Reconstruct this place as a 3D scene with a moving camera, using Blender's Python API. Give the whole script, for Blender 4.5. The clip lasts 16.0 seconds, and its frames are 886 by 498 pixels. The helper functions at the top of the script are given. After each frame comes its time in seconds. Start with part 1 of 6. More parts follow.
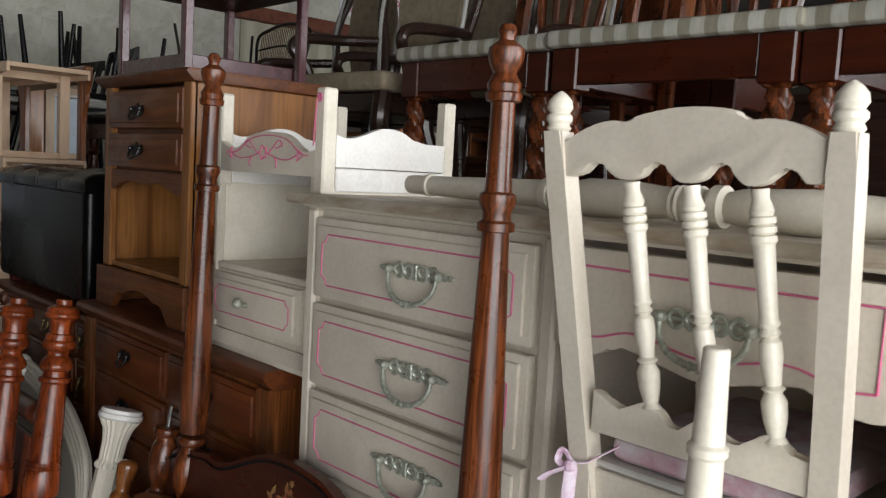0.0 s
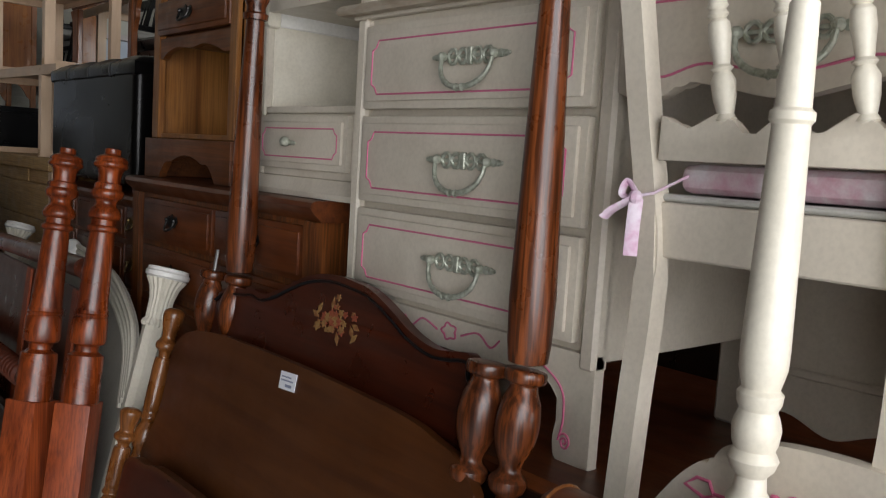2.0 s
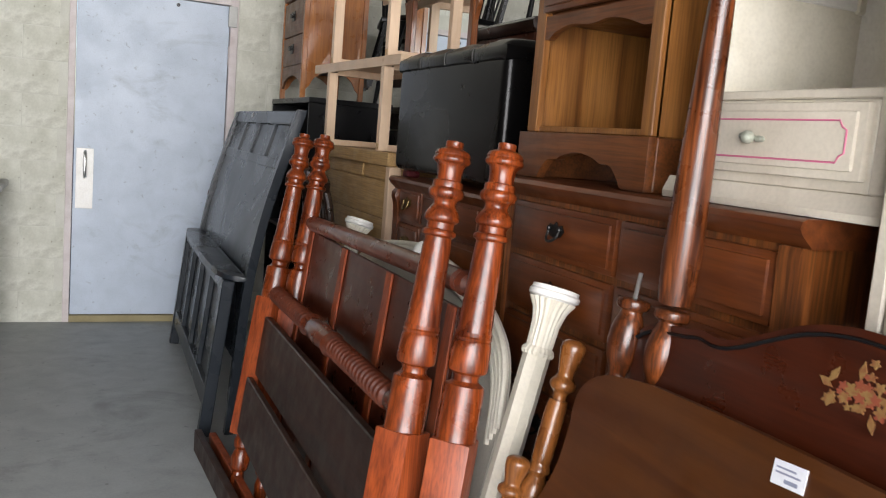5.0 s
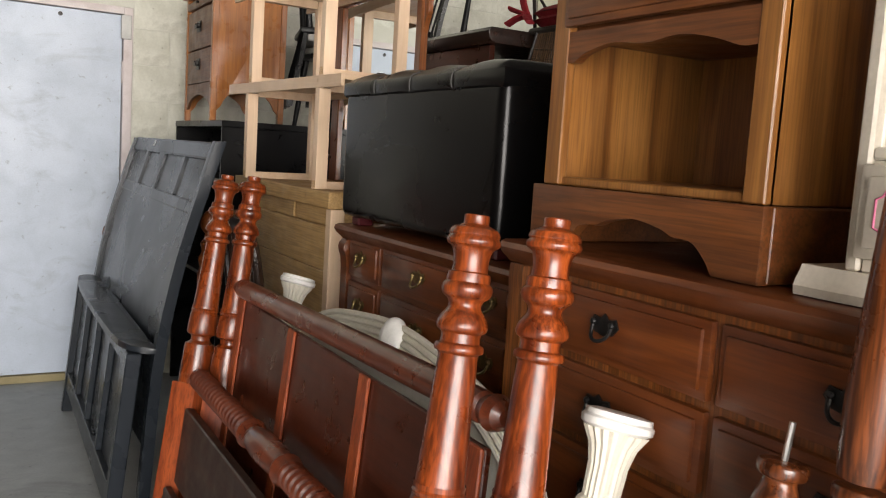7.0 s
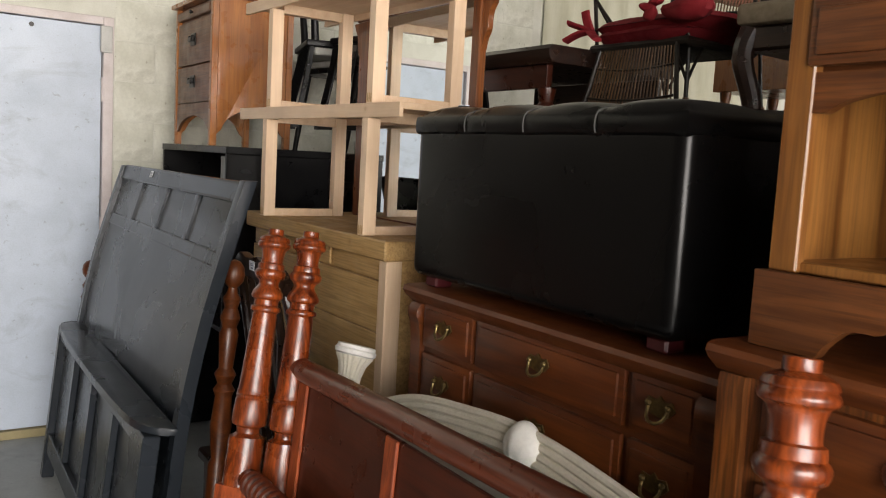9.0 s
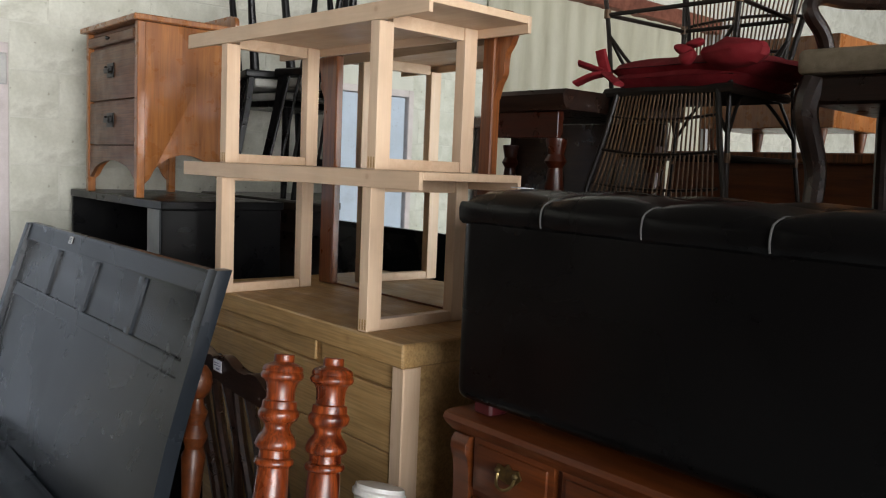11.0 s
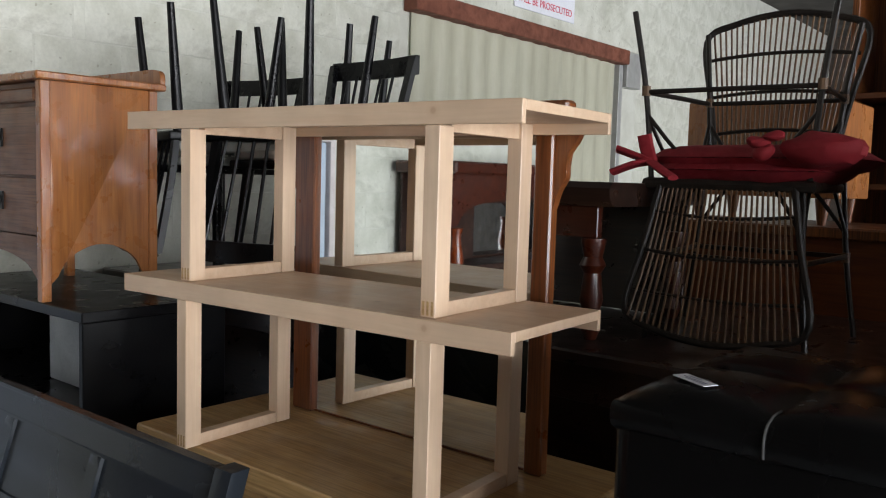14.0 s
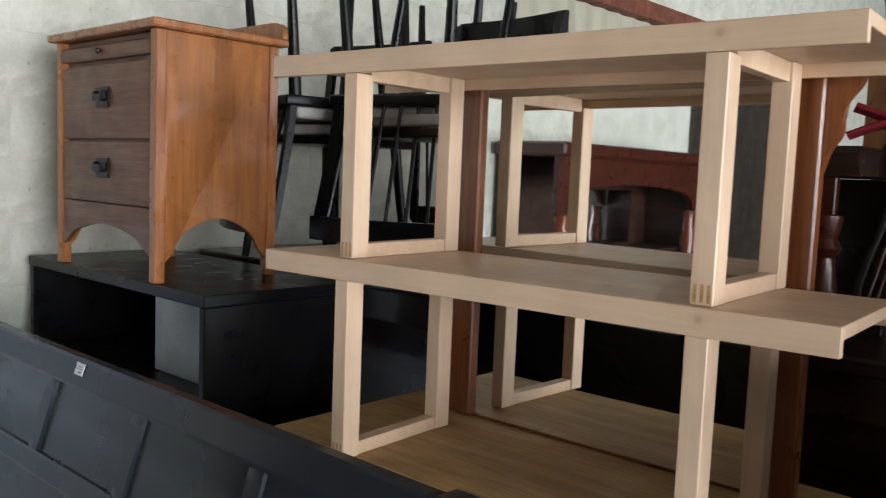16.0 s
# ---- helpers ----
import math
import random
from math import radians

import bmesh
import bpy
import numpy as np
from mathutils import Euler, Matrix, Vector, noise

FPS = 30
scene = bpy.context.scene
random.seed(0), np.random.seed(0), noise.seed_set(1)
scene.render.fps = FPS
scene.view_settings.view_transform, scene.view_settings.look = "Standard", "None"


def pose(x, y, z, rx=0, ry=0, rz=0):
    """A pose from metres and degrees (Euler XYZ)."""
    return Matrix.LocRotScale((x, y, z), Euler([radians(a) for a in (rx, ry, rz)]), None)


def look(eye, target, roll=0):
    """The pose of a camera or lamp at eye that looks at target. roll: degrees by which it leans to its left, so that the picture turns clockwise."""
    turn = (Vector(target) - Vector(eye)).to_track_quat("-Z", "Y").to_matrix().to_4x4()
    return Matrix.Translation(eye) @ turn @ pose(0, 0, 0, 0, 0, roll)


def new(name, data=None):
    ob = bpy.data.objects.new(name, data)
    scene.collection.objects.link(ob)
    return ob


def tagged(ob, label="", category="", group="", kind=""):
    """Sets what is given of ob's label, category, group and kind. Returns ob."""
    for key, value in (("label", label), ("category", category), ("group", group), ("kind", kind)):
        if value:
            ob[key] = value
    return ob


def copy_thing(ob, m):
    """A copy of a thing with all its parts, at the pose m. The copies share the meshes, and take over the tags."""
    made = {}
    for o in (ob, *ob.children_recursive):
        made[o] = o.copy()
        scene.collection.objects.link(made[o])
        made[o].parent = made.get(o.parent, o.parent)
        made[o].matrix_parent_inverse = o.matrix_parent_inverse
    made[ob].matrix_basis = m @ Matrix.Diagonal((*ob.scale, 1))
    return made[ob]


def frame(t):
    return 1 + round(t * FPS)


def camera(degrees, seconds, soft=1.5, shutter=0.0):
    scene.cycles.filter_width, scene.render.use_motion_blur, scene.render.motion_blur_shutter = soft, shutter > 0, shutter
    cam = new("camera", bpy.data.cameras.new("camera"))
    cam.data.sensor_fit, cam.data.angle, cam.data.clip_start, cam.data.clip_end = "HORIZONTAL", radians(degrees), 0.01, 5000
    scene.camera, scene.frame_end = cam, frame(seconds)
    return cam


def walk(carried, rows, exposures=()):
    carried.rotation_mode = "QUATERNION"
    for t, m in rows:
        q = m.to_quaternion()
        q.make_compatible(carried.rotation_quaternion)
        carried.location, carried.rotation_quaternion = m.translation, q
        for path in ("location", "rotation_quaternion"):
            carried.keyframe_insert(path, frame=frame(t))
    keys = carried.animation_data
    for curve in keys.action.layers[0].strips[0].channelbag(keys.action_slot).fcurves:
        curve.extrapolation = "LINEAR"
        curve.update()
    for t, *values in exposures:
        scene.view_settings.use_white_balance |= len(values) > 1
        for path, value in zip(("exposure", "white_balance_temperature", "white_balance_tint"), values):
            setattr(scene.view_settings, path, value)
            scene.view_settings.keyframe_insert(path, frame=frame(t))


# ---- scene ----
cam = camera(55.7, 16.0, soft=1.1, shutter=0.25)
METRES, EYE, TILT, LEAN, TURN = 4.0, 1.68, 0.0, 0.0, -44.1
ROWS = [
    (0.0, 0.0, 0.0, 0.0, 0.29, -5.17, -3.2),
    (0.5, -0.0036, 0.0082, -0.0218, 2.64, -5.39, -3.51),
    (1.0, -0.0041, 0.0067, -0.0453, 4.13, -5.58, -3.71),
    (1.5, -0.0009, 0.0063, -0.0673, 3.92, -5.75, -3.68),
    (2.0, 0.0009, 0.0058, -0.0843, 3.34, -5.9, -3.63),
    (2.5, -0.0062, 0.008, -0.1043, 3.73, -6.09, -3.73),
    (3.0, -0.0218, 0.0055, -0.1117, 7.7, -6.47, -4.09),
    (3.5, -0.0417, 0.015, -0.1132, 14.35, -7.02, -4.65),
    (4.0, -0.0535, 0.039, -0.1082, 19.58, -7.37, -4.88),
    (4.5, -0.0748, 0.0635, -0.1016, 21.39, -7.43, -4.92),
    (5.0, -0.1025, 0.0913, -0.0909, 21.29, -7.28, -4.77),
    (7.5, -0.2147, 0.2355, -0.063, 13.19, -6.2, -3.46),
    (8.0, -0.2361, 0.2599, -0.0552, 12.52, -6.1, -3.35),
    (8.5, -0.2647, 0.2774, -0.0533, 11.96, -6.03, -3.32),
    (9.0, -0.3076, 0.2899, -0.0475, 11.19, -5.99, -3.22),
    (11.5, -0.4317, 0.4166, 0.0046, 0.93, -5.3, -2.1),
    (12.0, -0.4463, 0.444, 0.0158, -1.49, -5.21, -1.83),
    (12.5, -0.4611, 0.466, 0.0272, -2.19, -5.14, -1.85),
    (13.0, -0.4788, 0.4885, 0.0351, -2.81, -5.07, -1.89),
    (13.5, -0.4996, 0.5039, 0.0465, -4.38, -4.93, -1.83),
    (14.0, -0.5209, 0.5154, 0.0553, -6.51, -4.92, -1.68),
    (14.5, -0.546, 0.5373, 0.0562, -7.45, -5.05, -1.71),
    (15.0, -0.5682, 0.5637, 0.0508, -7.9, -5.09, -1.71),
    (15.5, -0.5865, 0.5891, 0.0411, -7.54, -5.16, -1.85),
    (16.0, -0.5933, 0.6076, 0.0345, -3.75, -5.31, -2.28),
]
walk(cam, [(t, pose(0, 0, EYE, TILT, LEAN, TURN) @ pose(METRES * x, METRES * y, METRES * z, 90 + pitch, roll, yaw)) for t, x, y, z, yaw, pitch, roll in ROWS],
     exposures=[(0.0, -0.45, 6700, 13), (2.5, -0.52, 6700, 14), (3.0, -0.08, 6700, 14), (4.0, 0.6, 6700, 14), (5.0, 0.85, 6800, 15), (8.0, 1.15, 7500, 16), (9.0, 1.15, 7450, 16), (11.5, 1.02, 6600, 13), (13.5, 1.0, 6400, 13), (15.5, 1.2, 6400, 13), (16.0, 1.2, 6400, 13)])

# ---- light ----
world = bpy.data.worlds.new("sky")
scene.world = world
world.use_nodes = True
sky = world.node_tree.nodes.new("ShaderNodeTexSky")
sky.sky_type, sky.sun_disc = "NISHITA", False
sky.sun_elevation, sky.sun_rotation = radians(50), radians(180)
world.node_tree.nodes["Background"].inputs[1].default_value = 0.12
world.node_tree.links.new(sky.outputs[0], world.node_tree.nodes["Background"].inputs[0])
sun = new("sun", bpy.data.lights.new("sun", "SUN"))
sun.data.energy, sun.data.angle = 1.0, radians(12)
sun.matrix_basis = look((0, -8, 12), (0, 0, 0))


def daylight(name, eye, target, w, h, watts, colour):
    lamp = new(name, bpy.data.lights.new(name, "AREA"))
    lamp.data.shape, lamp.data.size, lamp.data.size_y = "RECTANGLE", w, h
    lamp.data.energy, lamp.data.color = watts, colour
    lamp.matrix_basis = look(eye, target)
    return lamp


daylight("daylight_front_opening", (1.95, -2.15, 1.65), (1.95, 3, 1.5), 9.7, 2.7, 690, (0.93, 0.97, 1.0))

# ---- helpers for shapes ----
XF = [Matrix()]
LOCAL = {}


def box(bm, x0, y0, z0, x1, y1, z1, bev=0.0025, seg=1):
    m = Matrix.Translation(((x0 + x1) / 2, (y0 + y1) / 2, (z0 + z1) / 2)) @ Matrix.Diagonal((abs(x1 - x0), abs(y1 - y0), abs(z1 - z0), 1))
    vs = bmesh.ops.create_cube(bm, size=1, matrix=m)["verts"]
    if bev:
        es = list({e for v in vs for e in v.link_edges})
        bmesh.ops.bevel(bm, geom=es, offset=bev, segments=seg, affect="EDGES", profile=0.6)


def lathe(bm, prof, m=Matrix(), seg=24, flute=0, depth=0.0, twist=0.0):
    """A turned shape from (height, radius) pairs; flute: grooves round it, twist: turns per metre."""
    rings = []
    for z, r in prof:
        ring = []
        for k in range(seg):
            a = 2 * math.pi * k / seg
            rr = r * (1 - depth * (0.5 + 0.5 * math.cos(flute * a + twist * 2 * math.pi * z))) if flute else r
            ring.append(bm.verts.new(m @ Vector((rr * math.cos(a), rr * math.sin(a), z))))
        rings.append(ring)
    for a, b in zip(rings, rings[1:]):
        for k in range(seg):
            bm.faces.new((a[k], a[(k + 1) % seg], b[(k + 1) % seg], b[k]))
    bm.faces.new(rings[0][::-1])
    bm.faces.new(rings[-1])


def prism(bm, pts, d0, d1, plane="x", bev=0.0):
    """An outline pushed from d0 to d1 along an axis; the outline's pairs lie in the other two axes in order."""
    def at(u, v, d):
        return {"x": (d, u, v), "y": (u, d, v), "z": (u, v, d)}[plane]
    a = [bm.verts.new(at(u, v, d0)) for u, v in pts]
    b = [bm.verts.new(at(u, v, d1)) for u, v in pts]
    n = len(pts)
    fs = [bm.faces.new(a), bm.faces.new(b[::-1])]
    for k in range(n):
        fs.append(bm.faces.new((a[k], b[k], b[(k + 1) % n], a[(k + 1) % n])))
    if bev:
        es = [e for f in fs[:2] for e in f.edges]
        bmesh.ops.bevel(bm, geom=es, offset=bev, segments=2, affect="EDGES", profile=0.6)


def tube(bm, pts, r, seg=8, closed=False, flat=1.0):
    pts = [Vector(p) for p in pts]
    n = len(pts)
    rings = []
    side = None
    for i, p in enumerate(pts):
        q0 = pts[(i - 1) % n] if closed or i else p
        q1 = pts[(i + 1) % n] if closed or i < n - 1 else p
        d = (q1 - q0).normalized()
        if side is None:
            side = d.cross(Vector((0.3, 0.2, 1))).normalized()
        side = (side - d * side.dot(d)).normalized()
        up = d.cross(side)
        rr = r[i] if isinstance(r, (list, tuple)) else r
        rings.append([bm.verts.new(p + side * rr * math.cos(2 * math.pi * k / seg) + up * rr * flat * math.sin(2 * math.pi * k / seg)) for k in range(seg)])
    for i in range(n if closed else n - 1):
        a, b = rings[i], rings[(i + 1) % n]
        for k in range(seg):
            bm.faces.new((a[k], a[(k + 1) % seg], b[(k + 1) % seg], b[k]))
    if not closed:
        bm.faces.new(rings[0][::-1])
        bm.faces.new(rings[-1])


def ball(bm, p, r, sx=1, sy=1, sz=1, seg=14):
    m = Matrix.Translation(p) @ Matrix.Diagonal((sx, sy, sz, 1))
    bmesh.ops.create_uvsphere(bm, u_segments=seg, v_segments=seg // 2 + 1, radius=r, matrix=m)


def spline(pts, n=6, closed=False):
    """A smooth line through points of any dimension."""
    out, k = [], len(pts)
    for i in range(k if closed else k - 1):
        p = [pts[(i + j) % k] if closed else pts[min(max(i + j, 0), k - 1)] for j in (-1, 0, 1, 2)]
        for s in range(n):
            u = s / n
            out.append(tuple(0.5 * (2 * b + (c - a) * u + (2 * a - 5 * b + 4 * c - d) * u * u + (3 * b - a - 3 * c + d) * u ** 3) for a, b, c, d in zip(*p)))
    if not closed:
        out.append(tuple(pts[-1]))
    return out


def aim(p0, p1, turn=0.0):
    """A pose at p0 whose z axis points to p1."""
    d = Vector(p1) - Vector(p0)
    return Matrix.Translation(p0) @ d.to_track_quat("Z", "Y").to_matrix().to_4x4() @ pose(0, 0, 0, 0, 0, turn)


def lean(p0, y_far, z_top):
    """Axes of a leaning frame: local y runs from p0 towards y_far, local z towards z_top, all in metres."""
    p0 = Vector(p0)
    ey, ez = (Vector(y_far) - p0).normalized(), (Vector(z_top) - p0).normalized()
    ex = ey.cross(ez).normalized()
    m = Matrix.Identity(4)
    for c, e in enumerate((ex, ey, ez, p0)):
        for r in range(3):
            m[r][c] = e[r]
    return m


def thing(name, label, category, at=(0, 0, 0), group="", m=None):
    """An Empty at the thing's base. Its parts are drawn in world metres, or in its own axes where m is given."""
    ob = new(name)
    ob.empty_display_size = 0.1
    ob.matrix_basis = m if m else Matrix.Translation(at)
    LOCAL[ob.name] = m is not None
    return tagged(ob, label, category, group)


def mesh_of(name, bm, material):
    bmesh.ops.recalc_face_normals(bm, faces=bm.faces)
    me = bpy.data.meshes.new(name)
    bm.to_mesh(me)
    bm.free()
    me.polygons.foreach_set("use_smooth", [True] * len(me.polygons))
    me.set_sharp_from_angle(angle=radians(30))
    me.materials.append(material)
    return me


def part(name, bm, material, parent=None, label=""):
    bm.transform(XF[0])
    ob = new(name, mesh_of(name, bm, material))
    if parent:
        ob.parent = parent
        if parent.type == "EMPTY" and not LOCAL[parent.name]:
            ob.matrix_parent_inverse = parent.matrix_basis.inverted()
    return tagged(ob, label)


def boxes(name, material, parent, *bs, bev=0.0025, label=""):
    if len(bs) > 1 and name in ("seat_rail", "shelf", "plinth_side", "door_frame"):
        return [boxes(name, material, parent, b, bev=bev, label=label) for b in bs][-1]
    bm = bmesh.new()
    for b in bs:
        box(bm, *b, bev=bev)
    return part(name, bm, material, parent, label)


def turned(name, material, parent, prof, m=Matrix(), seg=24, label="", **kw):
    bm = bmesh.new()
    lathe(bm, prof, m, seg, **kw)
    return part(name, bm, material, parent, label)


def cut(name, material, parent, pts, d0, d1, plane="x", bev=0.0, label=""):
    bm = bmesh.new()
    prism(bm, pts, d0, d1, plane, bev)
    return part(name, bm, material, parent, label)


def tubes(name, material, parent, paths, r, seg=8, label="", closed=False, flat=1.0):
    if len(paths) > 1:
        return [tubes(name, material, parent, [p], r, seg, label, closed, flat) for p in paths][-1]
    bm = bmesh.new()
    for p in paths:
        tube(bm, p, r, seg, closed, flat)
    return part(name, bm, material, parent, label)


def setting(name, bm, material, label, category):
    return tagged(part(name, bm, material), label, category, kind="structure")


# ---- materials ----
def base(name):
    m = bpy.data.materials.new(name)
    m.use_nodes = True
    nt = m.node_tree
    return m, nt, nt.nodes["Principled BSDF"]


def noise_of(nt, scale, mapping, detail=5.0, distortion=0.0, rough=0.55):
    co = nt.nodes.new("ShaderNodeTexCoord")
    mp = nt.nodes.new("ShaderNodeMapping")
    mp.inputs["Scale"].default_value = mapping
    tx = nt.nodes.new("ShaderNodeTexNoise")
    tx.inputs["Scale"].default_value, tx.inputs["Detail"].default_value = scale, detail
    tx.inputs["Distortion"].default_value, tx.inputs["Roughness"].default_value = distortion, rough
    nt.links.new(co.outputs["Object"], mp.inputs[0])
    nt.links.new(mp.outputs[0], tx.inputs[0])
    return tx.outputs[0]


def ramp(nt, source, stops):
    r = nt.nodes.new("ShaderNodeValToRGB")
    while len(r.color_ramp.elements) < len(stops):
        r.color_ramp.elements.new(0.5)
    for e, (p, c) in zip(r.color_ramp.elements, stops):
        e.position, e.color = p, (*c, 1) if len(c) == 3 else c
    nt.links.new(source, r.inputs[0])
    return r.outputs[0]


def mixed(nt, a, b, fac, mode="MIX"):
    mx = nt.nodes.new("ShaderNodeMix")
    mx.data_type, mx.blend_type = "RGBA", mode
    nt.links.new(a, mx.inputs[6])
    nt.links.new(b, mx.inputs[7])
    if isinstance(fac, float):
        mx.inputs[0].default_value = fac
    else:
        nt.links.new(fac, mx.inputs[0])
    return mx.outputs[2]


def bumped(nt, shader, source, strength, distance=0.002):
    b = nt.nodes.new("ShaderNodeBump")
    b.inputs["Strength"].default_value, b.inputs["Distance"].default_value = strength, distance
    nt.links.new(source, b.inputs["Height"])
    nt.links.new(b.outputs[0], shader.inputs["Normal"])


def grey(v):
    return (v, v, v)


def wood(name, dark, light, grain="z", rough=0.35, coat=0.0, contrast=1.0, size=1.0):
    """Stained or clear wood with long grain along an axis, fine pores and worn gloss."""
    m, nt, sh = base(name)
    k = "xyz".index(grain)
    long = tuple((1.3 if i == k else 16.0) * size for i in range(3))
    fine = tuple(6.0 if i == k else 190.0 for i in range(3))
    mid = tuple((d + l) / 2 for d, l in zip(dark, light))
    rings = ramp(nt, noise_of(nt, 1.6, long, 4, 1.4), [(0.3, dark), (0.5, mid), (0.7, light)])
    pores = noise_of(nt, 1.0, fine, 3)
    col = mixed(nt, rings, ramp(nt, pores, [(0.36, grey(0.42)), (0.56, grey(1.0))] if contrast < 1.15 else [(0.42, grey(0.34)), (0.6, grey(1.0))]), min(1.0, 0.62 * contrast), "MULTIPLY")
    stain = noise_of(nt, 5.0, (1, 1, 1), 4)
    col = mixed(nt, col, ramp(nt, stain, [(0.3, grey(0.72)), (0.62, grey(1.0))]), 0.6, "MULTIPLY")
    nt.links.new(col, sh.inputs["Base Color"])
    nt.links.new(ramp(nt, noise_of(nt, 14.0, (1, 1, 1), 5), [(0.3, grey(rough * 0.8)), (0.75, grey(min(1, rough * 1.45)))]), sh.inputs["Roughness"])
    sh.inputs["Coat Weight"].default_value, sh.inputs["Coat Roughness"].default_value = coat, 0.12
    bumped(nt, sh, pores, 0.12, 0.001)
    return m


def knotted(m, colour, spread=7.0):
    """Scattered small dark knots in pale wood."""
    nt = m.node_tree
    sh = nt.nodes["Principled BSDF"]
    co, vo = nt.nodes.new("ShaderNodeTexCoord"), nt.nodes.new("ShaderNodeTexVoronoi")
    vo.inputs["Scale"].default_value = spread
    nt.links.new(co.outputs["Object"], vo.inputs["Vector"])
    dark = nt.nodes.new("ShaderNodeRGB")
    dark.outputs[0].default_value = (*colour, 1)
    spots = ramp(nt, vo.outputs["Distance"], [(0.03, grey(0.45)), (0.06, grey(0.15)), (0.13, grey(0.0))])
    nt.links.new(mixed(nt, sh.inputs["Base Color"].links[0].from_socket, dark.outputs[0], spots), sh.inputs["Base Color"])


def paint(name, colour, worn, rough=0.45, scale=7.0, amount=0.5, bump=0.15, metal=0.0, coat=0.0, fine=140.0, stretch=(1, 1, 1)):
    """Painted or plain surfaces with blotches, fine grain and patchy gloss."""
    m, nt, sh = base(name)
    big = noise_of(nt, scale, stretch, 6, 0.4)
    small = noise_of(nt, fine, stretch, 3)
    a = ramp(nt, big, [(0.3, worn), (0.62, colour)])
    flat = nt.nodes.new("ShaderNodeRGB")
    flat.outputs[0].default_value = (*colour, 1)
    col = mixed(nt, flat.outputs[0], a, amount)
    col = mixed(nt, col, ramp(nt, small, [(0.3, grey(0.84)), (0.6, grey(1.0))]), 0.5, "MULTIPLY")
    nt.links.new(col, sh.inputs["Base Color"])
    nt.links.new(ramp(nt, big, [(0.3, grey(min(1, rough * 1.3))), (0.7, grey(rough * 0.85))]), sh.inputs["Roughness"])
    sh.inputs["Metallic"].default_value = metal
    sh.inputs["Specular IOR Level"].default_value = 0.5 if max(colour) > 0.03 else 0.3 if max(colour) > 0.007 else 0.2
    sh.inputs["Coat Weight"].default_value = coat
    bumped(nt, sh, small, bump, 0.001)
    return m


CHERRY = wood("glossy_cherry_wood", (0.07, 0.01, 0.0025), (0.33, 0.062, 0.012), "z", 0.27, 0.12, 1.2)
CHERRY_Y = wood("cherry_wood_along", (0.07, 0.014, 0.006), (0.16, 0.034, 0.012), "y", 0.3, 0.3)
CHERRY_RAW = wood("cherry_squared_wood", (0.17, 0.026, 0.006), (0.38, 0.075, 0.018), "z", 0.45)
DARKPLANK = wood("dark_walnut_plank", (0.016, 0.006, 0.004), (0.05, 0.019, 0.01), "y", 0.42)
OAKPOST = wood("red_oak_post", (0.05, 0.011, 0.003), (0.24, 0.062, 0.016), "z", 0.28, 0.15, 1.6)
MAHOG = wood("red_mahogany_panel", (0.034, 0.006, 0.002), (0.07, 0.013, 0.004), "y", 0.3, 0.15, 0.5)
MAPLEBROWN = wood("brown_maple_board", (0.058, 0.016, 0.0035), (0.09, 0.028, 0.0058), "y", 0.36, 0.1, 0.2)
HONEY = wood("honey_maple_turning", (0.11, 0.034, 0.008), (0.3, 0.105, 0.025), "z", 0.27, 0.25)
BROWNDRESS = wood("brown_dresser_wood", (0.07, 0.016, 0.0038), (0.16, 0.042, 0.0095), "y", 0.36, 0.1, 0.45)
BROWNSIDE = wood("brown_dresser_side", (0.1, 0.027, 0.006), (0.28, 0.088, 0.02), "z", 0.36, 0, 1.3)
PINE = wood("amber_pine", (0.16, 0.055, 0.012), (0.4, 0.17, 0.043), "z", 0.38, 0.1, 0.8, 0.55)
PINEDARK = wood("dark_pine_front", (0.085, 0.024, 0.006), (0.18, 0.058, 0.016), "y", 0.4)
BIRCH = wood("pale_birch", (0.63, 0.43, 0.28), (0.71, 0.52, 0.355), "y", 0.4, 0, 0.1)
BIRCH_Z = wood("pale_birch_upright", (0.66, 0.46, 0.305), (0.74, 0.55, 0.38), "z", 0.4, 0, 0.1)
CHESTPINE = wood("yellow_pine_chest", (0.4, 0.23, 0.085), (0.58, 0.37, 0.16), "y", 0.5, 0, 0.7)
knotted(BIRCH, (0.3, 0.15, 0.07))
knotted(BIRCH_Z, (0.3, 0.15, 0.07))
knotted(CHESTPINE, (0.2, 0.09, 0.03), 5.0)
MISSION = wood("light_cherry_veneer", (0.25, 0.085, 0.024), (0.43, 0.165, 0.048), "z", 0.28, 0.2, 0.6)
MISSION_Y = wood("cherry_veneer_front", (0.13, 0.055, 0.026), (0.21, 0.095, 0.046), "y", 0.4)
ORANGEWOOD = wood("orange_frame_wood", (0.14, 0.038, 0.01), (0.26, 0.082, 0.021), "z", 0.32, 0.3)
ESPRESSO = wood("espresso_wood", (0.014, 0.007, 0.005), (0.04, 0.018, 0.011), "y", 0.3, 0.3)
PLUM = wood("plum_lacquer_wood", (0.05, 0.014, 0.02), (0.1, 0.03, 0.038), "z", 0.25, 0.4)
CREAM = paint("cream_paint", (0.63, 0.572, 0.475), (0.5, 0.44, 0.35), 0.42, 9, 0.6, 0.2, stretch=(1, 1, 1))
CREAMEDGE = paint("worn_cream_edge", (0.5, 0.44, 0.35), (0.28, 0.21, 0.14), 0.5, 30, 0.9, 0.3, stretch=(1, 0.4, 1))
